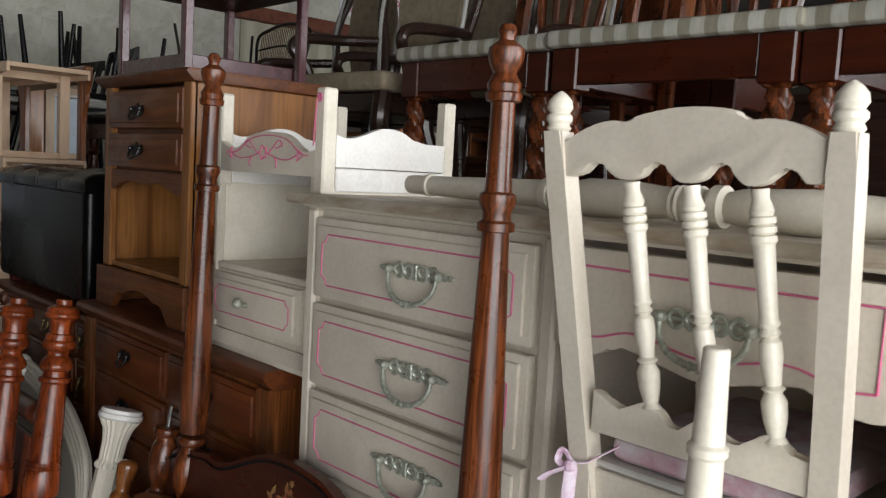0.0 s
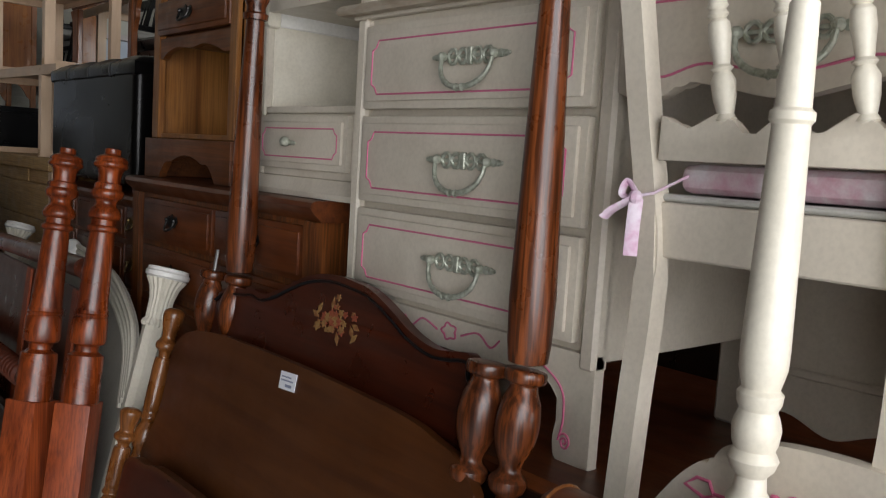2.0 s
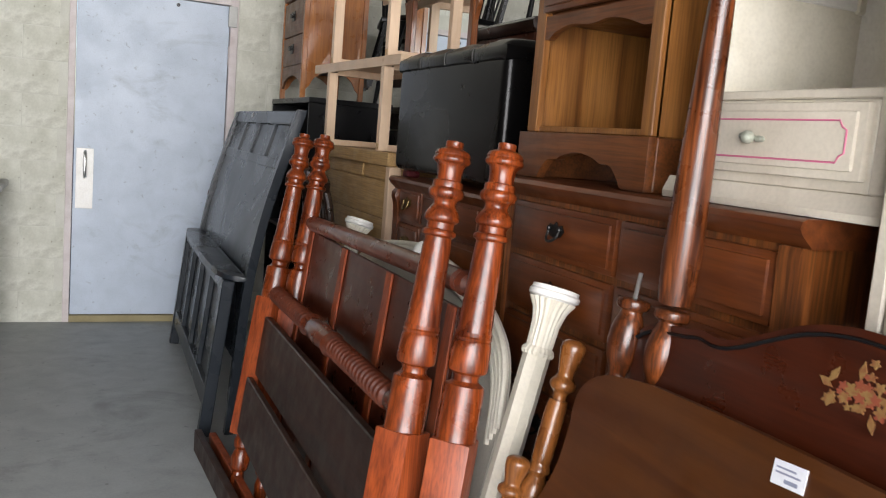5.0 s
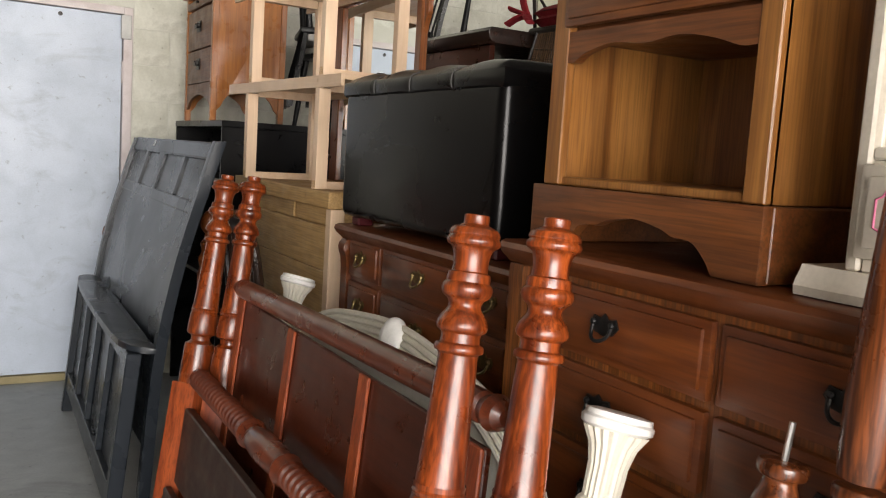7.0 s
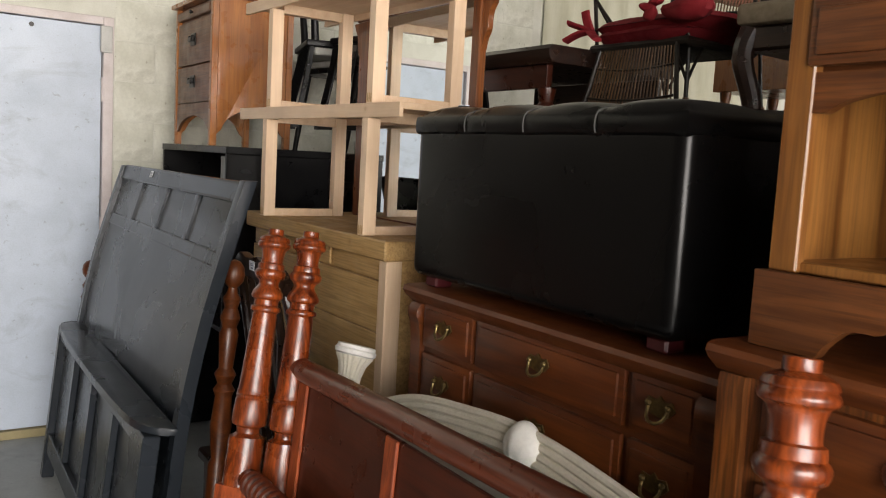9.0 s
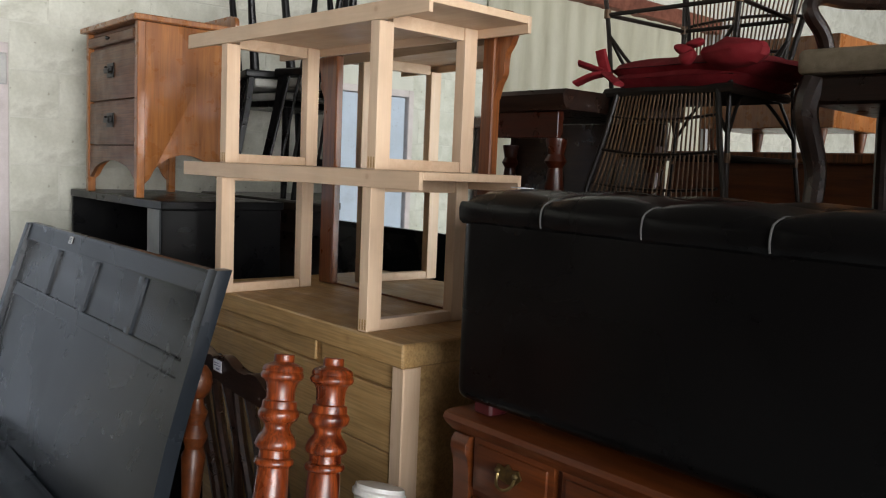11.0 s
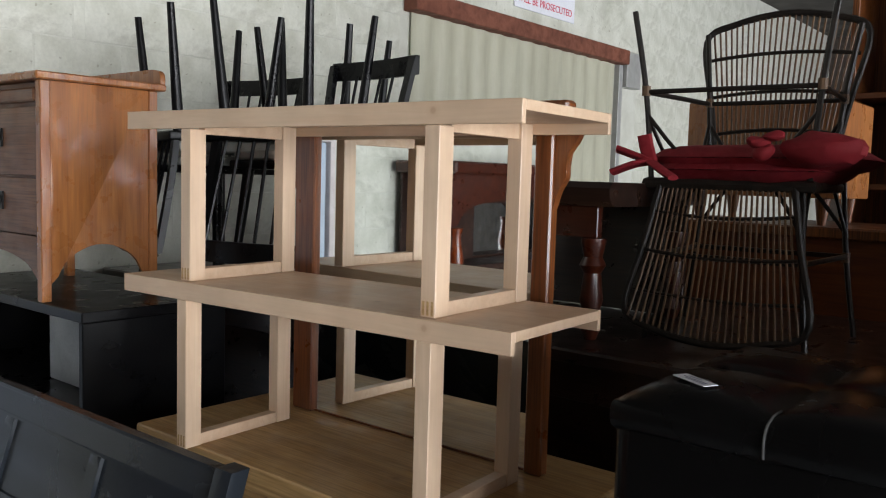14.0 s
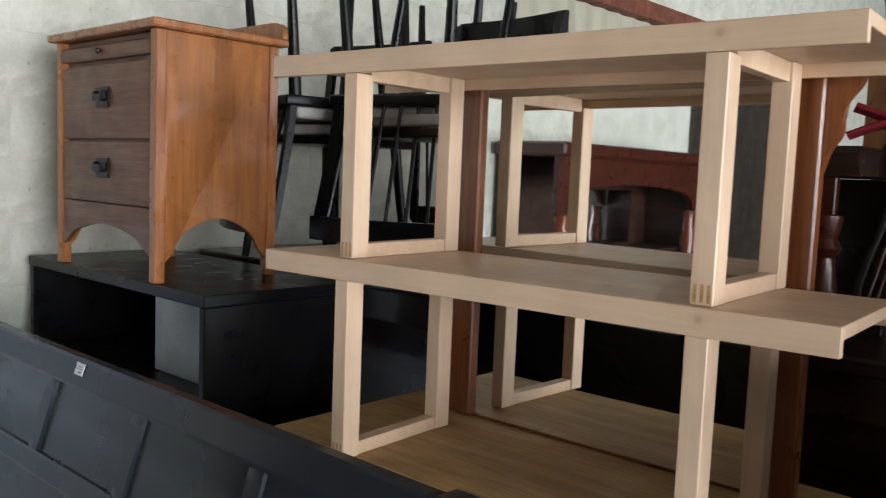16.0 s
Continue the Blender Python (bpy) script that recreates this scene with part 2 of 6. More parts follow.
IVORY = paint("ivory_paint", (0.72, 0.675, 0.565), (0.6, 0.55, 0.44), 0.35, 14, 0.6, 0.2)
BRIGHTWHITE = paint("white_paint", (0.8, 0.79, 0.75), (0.7, 0.67, 0.6), 0.3, 10, 0.5, 0.1)
PINK = paint("pink_line_paint", (0.62, 0.13, 0.25), (0.55, 0.17, 0.27), 0.5, 40, 0.5, 0.05)
PEWTER = paint("aged_green_pewter", (0.46, 0.48, 0.4), (0.22, 0.24, 0.18), 0.4, 120, 0.9, 0.3, 0.35)
IRON = paint("dark_iron", (0.03, 0.03, 0.03), (0.06, 0.05, 0.045), 0.35, 60, 0.5, 0.2, 0.8)
BRASS = paint("aged_brass", (0.24, 0.17, 0.07), (0.1, 0.07, 0.035), 0.35, 90, 0.8, 0.2, 0.9)
STEEL = paint("zinc_steel", (0.6, 0.6, 0.58), (0.4, 0.4, 0.38), 0.3, 60, 0.6, 0.2, 1.0)
LEATHER = paint("black_leather", (0.002, 0.0019, 0.002), (0.0035, 0.0032, 0.0032), 0.26, 3, 0.4, 0.12, fine=420)
LEATHER.node_tree.nodes["Principled BSDF"].inputs["Specular IOR Level"].default_value = 0.22
SEAM = paint("grey_stitching", (0.06, 0.058, 0.056), (0.035, 0.035, 0.035), 0.6, 60, 0.5, 0.2)
BLACKBED = paint("charcoal_lacquer", (0.015, 0.019, 0.024), (0.018, 0.022, 0.027), 0.26, 3, 0.4, 0.05)
BLACK = paint("black_lacquer", (0.005, 0.005, 0.0058), (0.011, 0.011, 0.011), 0.28, 8, 0.6, 0.1)
BURGUNDY = paint("burgundy_foot", (0.06, 0.008, 0.01), (0.04, 0.006, 0.008), 0.3, 20, 0.5, 0.1)
def scuffed(m, colour, amount, scale=2.2, edge=0.6):
    """Dirty smears and chips over paint, at two sizes."""
    nt = m.node_tree
    sh = nt.nodes["Principled BSDF"]
    dirt = nt.nodes.new("ShaderNodeRGB")
    dirt.outputs[0].default_value = (*colour, 1)
    a = ramp(nt, noise_of(nt, scale, (1, 1, 1.8), 9, 0.8, 0.68), [(edge - 0.03, grey(0.0)), (edge + 0.1, grey(amount))])
    b = ramp(nt, noise_of(nt, scale * 14, (1, 1, 1), 4, 0.3), [(0.66, grey(0.0)), (0.72, grey(amount * 1.2))])
    col = mixed(nt, sh.inputs["Base Color"].links[0].from_socket, dirt.outputs[0], a)
    nt.links.new(mixed(nt, col, dirt.outputs[0], b), sh.inputs["Base Color"])


DOORBLUE = paint("pale_blue_door_paint", (0.46, 0.53, 0.62), (0.33, 0.38, 0.43), 0.42, 7.0, 0.35, 0.12)
FRAMEPAINT = paint("pinkish_frame_paint", (0.6, 0.54, 0.53), (0.4, 0.34, 0.31), 0.5, 9, 0.5, 0.2)
BLOCK = paint("painted_cinder_block", (0.63, 0.63, 0.55), (0.4, 0.4, 0.32), 0.75, 5, 0.75, 1.0, fine=70)
MORTAR = paint("painted_mortar", (0.6, 0.6, 0.53), (0.44, 0.43, 0.36), 0.85, 6, 0.6, 0.6, fine=160)
scuffed(DOORBLUE, (0.25, 0.27, 0.3), 0.45)
scuffed(BLOCK, (0.27, 0.26, 0.2), 0.5, 2.0, 0.56)
CONCRETE = paint("grey_concrete_floor", (0.335, 0.355, 0.35), (0.26, 0.275, 0.27), 0.5, 7.0, 0.35, 0.35, fine=90)
scuffed(CONCRETE, (0.15, 0.155, 0.15), 0.5, 1.8, 0.58)
# Unseen ceiling, its colour lowered so less light bounces back down.
CEILING = paint("unseen_dark_ceiling", (0.07, 0.062, 0.055), (0.045, 0.04, 0.036), 0.8, 3, 0.6, 0.3)
# Dark colour for the unseen side walls, chosen to cut bounced fill light.
LOWBOUNCEWALL = wood("unseen_wall_low_bounce", (0.03, 0.022, 0.017), (0.07, 0.05, 0.038), "z", 0.7)
ASPHALT = paint("yard_asphalt", (0.06, 0.06, 0.06), (0.09, 0.09, 0.085), 0.85, 2, 0.6, 0.5)
RUST = paint("rusty_red_beam", (0.2, 0.065, 0.035), (0.1, 0.03, 0.018), 0.7, 16, 0.8, 0.5)
PANEL = paint("yellowed_fibreglass", (0.5, 0.49, 0.38), (0.38, 0.36, 0.26), 0.35, 4, 0.7, 0.1, stretch=(3, 1, 0.5))
PAPER = paint("white_price_tag", (0.75, 0.76, 0.8), (0.68, 0.69, 0.74), 0.6, 30, 0.4, 0.05)
INK = paint("grey_ink", (0.25, 0.27, 0.36), (0.2, 0.2, 0.3), 0.6, 30, 0.3, 0.05)
REDINK = paint("red_sign_ink", (0.6, 0.05, 0.09), (0.5, 0.05, 0.09), 0.6, 30, 0.3, 0.05)
REDCLOTH = paint("crimson_cushion_cloth", (0.27, 0.007, 0.014), (0.17, 0.005, 0.01), 0.75, 20, 0.7, 0.7, fine=500)
STRIPED = paint("pale_striped_seat_cloth", (0.5, 0.5, 0.44), (0.36, 0.35, 0.29), 0.3, 40, 0.8, 0.3, coat=0.4, stretch=(0.3, 2.4, 0.3))
_nt = STRIPED.node_tree
_sh = _nt.nodes["Principled BSDF"]
_co, _wave = _nt.nodes.new("ShaderNodeTexCoord"), _nt.nodes.new("ShaderNodeTexWave")
_wave.bands_direction, _wave.inputs["Scale"].default_value, _wave.inputs["Distortion"].default_value = "Y", 5.5, 0.6
_nt.links.new(_co.outputs["Object"], _wave.inputs[0])
_nt.links.new(mixed(_nt, _sh.inputs["Base Color"].links[0].from_socket, ramp(_nt, _wave.outputs[0], [(0.42, (0.5, 0.46, 0.38)), (0.52, (1.0, 1.0, 1.0))]), 0.85, "MULTIPLY"), _sh.inputs["Base Color"])
BEIGECLOTH = paint("tan_chenille_seat", (0.27, 0.22, 0.15), (0.18, 0.14, 0.09), 0.85, 30, 0.8, 0.8, fine=300)
PLAIDCLOTH = paint("faded_pink_plaid_cloth", (0.55, 0.5, 0.52), (0.45, 0.22, 0.27), 0.8, 26, 0.9, 0.4, fine=300)
WHITECLOTH = paint("off_white_seat_pad", (0.5, 0.49, 0.45), (0.38, 0.37, 0.33), 0.85, 20, 0.6, 0.4, fine=300)
RIBBON = paint("pink_white_ribbon", (0.72, 0.62, 0.7), (0.6, 0.33, 0.48), 0.6, 60, 0.9, 0.2)
RATTAN = wood("brown_rattan", (0.07, 0.034, 0.014), (0.2, 0.11, 0.05), "z", 0.5)
RATTANDARK = paint("black_rattan_rod", (0.011, 0.0095, 0.008), (0.03, 0.021, 0.015), 0.35, 40, 0.7, 0.3)
PLASTIC = paint("cloudy_plastic_wrap", (0.4, 0.4, 0.38), (0.3, 0.3, 0.28), 0.2, 20, 0.6, 0.3, coat=0.5)
DECAL = paint("gilt_flower_decal", (0.25, 0.145, 0.05), (0.2, 0.055, 0.02), 0.5, 70, 0.9, 0.2)
DECALRED = paint("rose_flower_decal", (0.25, 0.065, 0.03), (0.24, 0.05, 0.03), 0.5, 70, 0.9, 0.2)
GALV = paint("grey_metal_box", (0.42, 0.42, 0.4), (0.3, 0.3, 0.28), 0.5, 12, 0.5, 0.1, 0.3)
MIRROR, _nt, _sh = base("mirror_silver")
_sh.inputs["Base Color"].default_value = (0.86, 0.89, 0.88, 1)
_sh.inputs["Metallic"].default_value, _sh.inputs["Roughness"].default_value = 1.0, 0.02

# ---- the hall ----
WALL_Y = 6.2
bm = bmesh.new()
box(bm, -3.2, -3.2, -0.15, 12.2, 6.5, 0.0, 0)
setting("floor", bm, CONCRETE, "worn grey painted concrete floor with stains", "floor")
bm = bmesh.new()
box(bm, -60, -60, -0.3, 60, 60, -0.16, 0)
setting("ground", bm, ASPHALT, "dark asphalt yard outside the hall", "ground")
bm = bmesh.new()
for x0, z0, x1, z1 in ((-3.2, 0, -0.15, 3.9), (0.84, 0, 12.2, 3.9), (-0.15, 2.105, 0.84, 3.9)):
    box(bm, x0, WALL_Y, z0, x1, WALL_Y + 0.2, z1, 0)
wall_end = setting("wall_north", bm, MORTAR, "cream painted cinder block wall, scuffed", "wall")
# East and west walls are unseen; their dark brown deepens the hall's shade.
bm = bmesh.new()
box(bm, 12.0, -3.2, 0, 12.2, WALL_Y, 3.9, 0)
setting("wall_east", bm, LOWBOUNCEWALL, "unseen east wall, dark brown to keep bounce light low", "wall")
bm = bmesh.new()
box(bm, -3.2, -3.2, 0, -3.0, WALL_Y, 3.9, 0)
setting("wall_west", bm, LOWBOUNCEWALL, "unseen west wall, dark brown to keep bounce light low", "wall")
bm = bmesh.new()
for b in ((-3.0, -2.45, 3.2, 12.0, -2.25, 3.9), (7.0, -2.45, 0, 12.0, -2.25, 3.2)):
    box(bm, *b, 0)
setting("wall_south", bm, MORTAR, "cream painted block wall with a wide open doorway", "wall")
# Ceiling added out of view; it closes the hall and limits fill.
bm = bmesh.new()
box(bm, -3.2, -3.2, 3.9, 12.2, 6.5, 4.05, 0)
setting("ceiling", bm, CEILING, "unseen ceiling, darkened to hold back fill light", "ceiling")

# door in the end wall
door = thing("door_1", "pale blue painted metal door, closed, scuffed, in a pinkish frame", "door", (0.34, 6.2, 0))
door["kind"] = "structure"
boxes("leaf", DOORBLUE, door, (-0.11, 6.215, 0.045, 0.787, 6.26, 2.062), bev=0.002)
boxes("door_frame", FRAMEPAINT, door, (-0.152, 6.185, 0, -0.114, 6.33, 2.105), (0.791, 6.185, 0, 0.84, 6.33, 2.105), (-0.114, 6.186, 2.066, 0.791, 6.33, 2.105), label="chipped pinkish painted steel frame")
boxes("threshold", paint("mustard_threshold", (0.3, 0.25, 0.13), (0.2, 0.17, 0.1), 0.7), door, (-0.114, 6.19, 0, 0.791, 6.33, 0.042), label="mustard yellow worn threshold")
plate = boxes("push_plate", BRIGHTWHITE, door, (-0.095, 6.211, 0.72, 0.005, 6.2145, 1.095), label="white push plate")
tubes("pull_handle", STEEL, plate, [spline([(-0.045, 6.21, 1.075), (-0.045, 6.18, 1.06), (-0.045, 6.172, 1.0), (-0.045, 6.18, 0.93), (-0.045, 6.21, 0.915)], 4)], 0.009, label="steel pull handle")
for z in (0.3, 1.05, 1.75):
    turned("hinge", FRAMEPAINT, door, [(z - 0.06, 0.009), (z + 0.06, 0.009)], Matrix.Translation((0.792, 6.197, 0)), 10)
boxes("closer_bracket", GALV, door, (0.775, 6.17, 1.93, 0.83, 6.184, 2.06), label="grey riveted bracket")
turned("spyhole", IRON, door, [(0, 0.012), (0.006, 0.01)], pose(0.47, 6.214, 2.03, 90, 0, 0), 10)

# fibreglass panel, beam and sign on the end wall
bm = bmesh.new()
outline = [(3.57 + 0.02 * k, 6.178 + 0.008 * math.sin(2 * math.pi * k / 9)) for k in range(122)]
prism(bm, outline + [(u, v + 0.006) for u, v in reversed(outline)], 0.6, 2.84, "z")
sheet = part("corrugated_panel", bm, PANEL)
tagged(sheet, "yellowed corrugated fibreglass sheet fixed over an opening", "panel", kind="structure")
bm = bmesh.new()
box(bm, 3.52, 6.09, 2.83, 6.08, 6.198, 2.94, 0.006)
setting("beam", bm, RUST, "flaking rust red timber beam above the panel", "beam")
bm = bmesh.new()
box(bm, 3.5, 6.13, 2.942, 6.4, 6.199, 3.6, 0.005)
setting("header", bm, BLOCK, "rough cream plaster header above the beam", "wall")
bm = bmesh.new()
box(bm, 6.1, 6.12, 2.66, 6.34, 6.198, 2.94, 0.004)
box(bm, 6.03, 6.15, 0.6, 6.09, 6.199, 2.83, 0.004)
setting("trim", bm, GALV, "grey metal edge post and junction box", "trim")
sign = thing("wall_sign", "white warning sign with red capital letters", "sign", (4.9, 6.12, 3.02))
boxes("board", PAPER, sign, (4.5, 6.118, 3.02, 5.25, 6.127, 3.34), bev=0.001)


def writing(text, parent, size, m, material, name="writing"):
    cu = bpy.data.curves.new(name, "FONT")
    cu.body, cu.size, cu.align_x, cu.extrude = text, size, "CENTER", 0.0008
    tmp = bpy.data.objects.new(name, cu)
    me = bpy.data.meshes.new_from_object(tmp)
    bpy.data.objects.remove(tmp)
    me.transform(m)
    me.materials.clear()
    me.materials.append(material)
    ob = new(name, me)
    ob.parent = parent
    ob.matrix_parent_inverse = parent.matrix_basis.inverted()
    return ob


writing("VIOLATORS", sign, 0.12, pose(4.87, 6.116, 3.2, 90, 0, 0), REDINK)
writing("WILL BE PROSECUTED", sign, 0.068, pose(4.87, 6.116, 3.06, 90, 0, 0), REDINK)


# ---- pieces used by many things ----
def drawer_face(parent, material, x, y0, y1, z0, z1, t=0.018, rim=0.014, name="drawer", raised=True):
    bm = bmesh.new()
    box(bm, x, y0, z0, x + t, y1, z1, 0.005, 2)
    if raised:
        box(bm, x - 0.006, y0 + rim, z0 + rim, x + t / 2, y1 - rim, z1 - rim, 0.004, 2)
    return part(name, bm, material, parent)


def chamfer_line(y0, y1, z0, z1, c, x):
    """A pink line round a drawer, with nipped corners."""
    q = [(y0 + c, z0), (y1 - c, z0), (y1 - c * 0.6, z0 + c * 0.7), (y1, z0 + c), (y1, z1 - c), (y1 - c * 0.6, z1 - c * 0.7), (y1 - c, z1),
         (y0 + c, z1), (y0 + c * 0.6, z1 - c * 0.7), (y0, z1 - c), (y0, z0 + c), (y0 + c * 0.6, z0 + c * 0.7)]
    return [(x, a, b) for a, b in q]


def ornate_pull(parent, x, y, z, w=0.088, label="ornate greenish pewter pull"):
    """A pierced scroll plate with a hanging bail."""
    bm = bmesh.new()
    for s in (-1, 1):
        for k, (o, r) in enumerate(((0.2, 0.0105), (0.47, 0.0105))):
            c = [(x - 0.004, y + s * w * o + r * math.cos(a), z + r * 1.1 * math.sin(a)) for a in [i * math.pi / 5 for i in range(10)]]
            tube(bm, c, 0.0035, 6, True)
        for o, r in ((0.8, 0.007), (0.92, 0.0055), (1.0, 0.0035)):
            ball(bm, (x - 0.005, y + s * w * o, z), r, 0.7, 1.2, 1, 8)
        ball(bm, (x - 0.01, y + s * w * 0.68, z), 0.008, 1.2, 1, 1, 10)
    box(bm, x - 0.008, y - 0.006, z - 0.014, x, y + 0.006, z + 0.014, 0.002)
    box(bm, x - 0.005, y - w * 0.9, z - 0.003, x, y + w * 0.9, z + 0.003, 0.001)
    arc = [(x - 0.012 - 0.012 * math.sin(math.pi * i / 12), y - w * 0.68 * math.cos(math.pi * i / 12), z - 0.052 * math.sin(math.pi * i / 12) ** 0.75) for i in range(13)]
    tube(bm, arc, [0.0035 + 0.0015 * math.sin(math.pi * i / 12) for i in range(13)], 8)
    for d in (-0.007, 0.007):
        ball(bm, (x - 0.024, y + d, z - 0.052), 0.0065, 1, 0.6, 1, 8)
    return part("pull", bm, PEWTER, parent, label)


def bail_pull(parent, x, y, z, material, w=0.03, label="dark metal bail pull"):
    bm = bmesh.new()
    pts = [(y - w * 1.15, z), (y - w * 0.9, z + 0.014), (y - w * 0.3, z + 0.011), (y, z + 0.02), (y + w * 0.3, z + 0.011), (y + w * 0.9, z + 0.014),
           (y + w * 1.15, z), (y + w * 0.7, z - 0.014), (y, z - 0.018), (y - w * 0.7, z - 0.014)]
    prism(bm, pts, x - 0.003, x, "x")
    arc = [(x - 0.006 - 0.014 * math.sin(math.pi * i / 10), y - w * 0.75 * math.cos(math.pi * i / 10), z + 0.003 - 0.028 * math.sin(math.pi * i / 10) ** 0.6) for i in range(11)]
    tube(bm, arc, 0.0032, 8)
    for s in (-1, 1):
        ball(bm, (x - 0.007, y + s * w * 0.75, z + 0.004), 0.006, 1, 1, 1, 8)
    return part("pull", bm, material, parent, label)


def tag_card(m, w, h, label="small white price tag with printed lines"):
    t = thing("price_tag", label, "tag", m=m, group="price tags")
    boxes("card", PAPER, t, (-w / 2, -0.0006, -h / 2, w / 2, 0.0006, h / 2), bev=0)
    boxes("print", INK, t, (-w * 0.4, -0.0011, h * 0.18, w * 0.2, -0.0007, h * 0.26), (-w * 0.4, -0.0011, -h * 0.02, w * 0.35, -0.0007, h * 0.06),
          (-w * 0.1, -0.0011, -h * 0.34, w * 0.3, -0.0007, -h * 0.18), bev=0)
    return t


# ---- white desk, and the sideboard under it ----
under = thing("sideboard", "low dark brown wooden sideboard under the white desk", "cabinet", (1.25, 0.5, 0))
boxes("body", DARKPLANK, under, (0.93, -0.55, 0.0, 1.6, 1.38, 0.893))
boxes("top", BROWNDRESS, under, (0.865, -0.6, 0.895, 1.62, 1.42, 0.92), bev=0.006)

desk = thing("desk", "cream painted vanity desk with pink lined drawers and worn edges", "desk", (1.2, 0.5, 0.92))
FX = 0.945
top = boxes("top", CREAM, desk, (0.945, -0.4, 1.6, 1.42, 1.375, 1.607), bev=0.002)
bm = bmesh.new()
prof = [(0.925, 1.607), (0.918, 1.613), (0.922, 1.62), (0.93, 1.626), (1.44, 1.626), (1.44, 1.607)]
prism(bm, prof, -0.42, 1.398, "y")
part("top_edge", bm, CREAMEDGE, desk, "worn moulded edge of the desk top")
for y0, y1 in ((0.735, 1.355), (-0.38, 0.265)):
    boxes("pedestal", CREAM, desk, (FX + 0.012, y0, 1.075, 1.4, y1, 1.6))
    for k, (z0, z1) in enumerate(((1.432, 1.584), (1.262, 1.42), (1.097, 1.25))):
        d = drawer_face(desk, CREAM, FX - 0.008, y0 + 0.04, y1 - 0.035, z0, z1)
        line = chamfer_line(y0 + 0.073, y1 - 0.068, z0 + 0.026, z1 - 0.03, 0.018, FX - 0.0142)
        tubes("painted_line", PINK, d, [line], 0.0017, 6, closed=True)
        ornate_pull(d, FX - 0.014, (y0 + y1) / 2 - 0.027, (z0 + z1) / 2 + 0.006)
    for yy in (y0, y1 - 0.03):
        boxes("stile", CREAM, desk, (FX - 0.004, yy, 1.06, FX + 0.03, yy + 0.03, 1.6), bev=0.006)
    # apron with scalloped edge and curved feet
    w = y1 - y0
    low = [(0.03, 0.92), (0.10, 0.92), (0.11, 0.955), (0.1, 1.0), (0.14, 1.035), (0.25, 1.04), (0.38, 1.02), (0.5, 1.035), (0.62, 1.02), (0.75, 1.04), (0.86, 1.035), (0.9, 1.0), (0.89, 0.955), (0.90, 0.92), (0.97, 0.92)]
    low = [(y0 + u * w, v) for u, v in spline(low, 4)]
    cut("apron", CREAM, desk, [(y0, 0.92)] + low + [(y1, 0.92), (y1, 1.085), (y0, 1.085)], FX, FX + 0.022, "x", 0.003)
    scroll = [(FX - 0.001, y0 + 0.045 + 0.012 * (1 - i / 26) * math.cos(i * 0.5), 0.95 + 0.014 * (1 - i / 26) * math.sin(i * 0.5)) for i in range(24)]
    vine = spline([(FX - 0.001, y0 + 0.057, 0.95), (FX - 0.001, y0 + 0.05, 0.985), (FX - 0.001, y0 + 0.06, 1.03), (FX - 0.001, y0 + 0.12, 1.062), (FX - 0.001, y0 + 0.17, 1.055)], 6)
    tubes("painted_line", PINK, desk, [scroll, vine], 0.0018, 6)
    c = (y0 + y1) / 2
    blossom = [(FX - 0.001, c + (0.017 + 0.003 * math.cos(5 * a)) * math.cos(a), 1.062 + (0.013 + 0.002 * math.cos(5 * a)) * math.sin(a)) for a in [i * math.pi / 15 for i in range(30)]]
    tubes("painted_line", PINK, desk, [blossom], 0.0018, 6, closed=True)
    tubes("painted_line", PINK, desk, [spline([(FX - 0.001, c + s * 0.03, 1.06), (FX - 0.001, c + s * 0.07, 1.072), (FX - 0.001, c + s * 0.1, 1.055), (FX - 0.001, c + s * 0.12, 1.07)], 5) for s in (-1, 1)], 0.0018, 6)
    for yy in (y0, y1 - 0.05):
        boxes("leg", CREAM, desk, (1.35, yy, 0.92, 1.4, yy + 0.05, 1.08), bev=0.006)
# kneehole
wave = [(0.735, 1.452), (0.7, 1.44), (0.66, 1.446), (0.63, 1.462), (0.58, 1.455), (0.5, 1.44), (0.42, 1.455), (0.37, 1.462), (0.34, 1.446), (0.3, 1.44), (0.265, 1.452)]
cd = cut("drawer", CREAM, desk, spline(wave, 5) + [(0.265, 1.59), (0.735, 1.59)], FX - 0.004, FX + 0.02, "x", 0.004)
tubes("painted_line", PINK, cd, [spline([(FX - 0.005, 0.7, 1.472), (FX - 0.005, 0.66, 1.47), (FX - 0.005, 0.6, 1.484), (FX - 0.005, 0.5, 1.468), (FX - 0.005, 0.4, 1.484), (FX - 0.005, 0.34, 1.47), (FX - 0.005, 0.3, 1.472)], 5),
                                 [(FX - 0.005, 0.3, 1.472), (FX - 0.005, 0.3, 1.565), (FX - 0.005, 0.7, 1.565), (FX - 0.005, 0.7, 1.472)]], 0.0017, 6)
ornate_pull(cd, FX - 0.006, 0.498, 1.516)
backlow = [(0.74, 0.99), (0.66, 1.01), (0.58, 0.985), (0.5, 1.01), (0.42, 0.985), (0.34, 1.01), (0.26, 0.99)]
cut("back_panel", CREAM, desk, [(y, z - 0.045) for y, z in spline(backlow, 6)] + [(0.26, 1.6), (0.74, 1.6)], 1.36, 1.38, "x")
boxes("back_rail", CREAM, desk, (1.35, 0.26, 1.03, 1.359, 0.74, 1.045), bev=0.003)

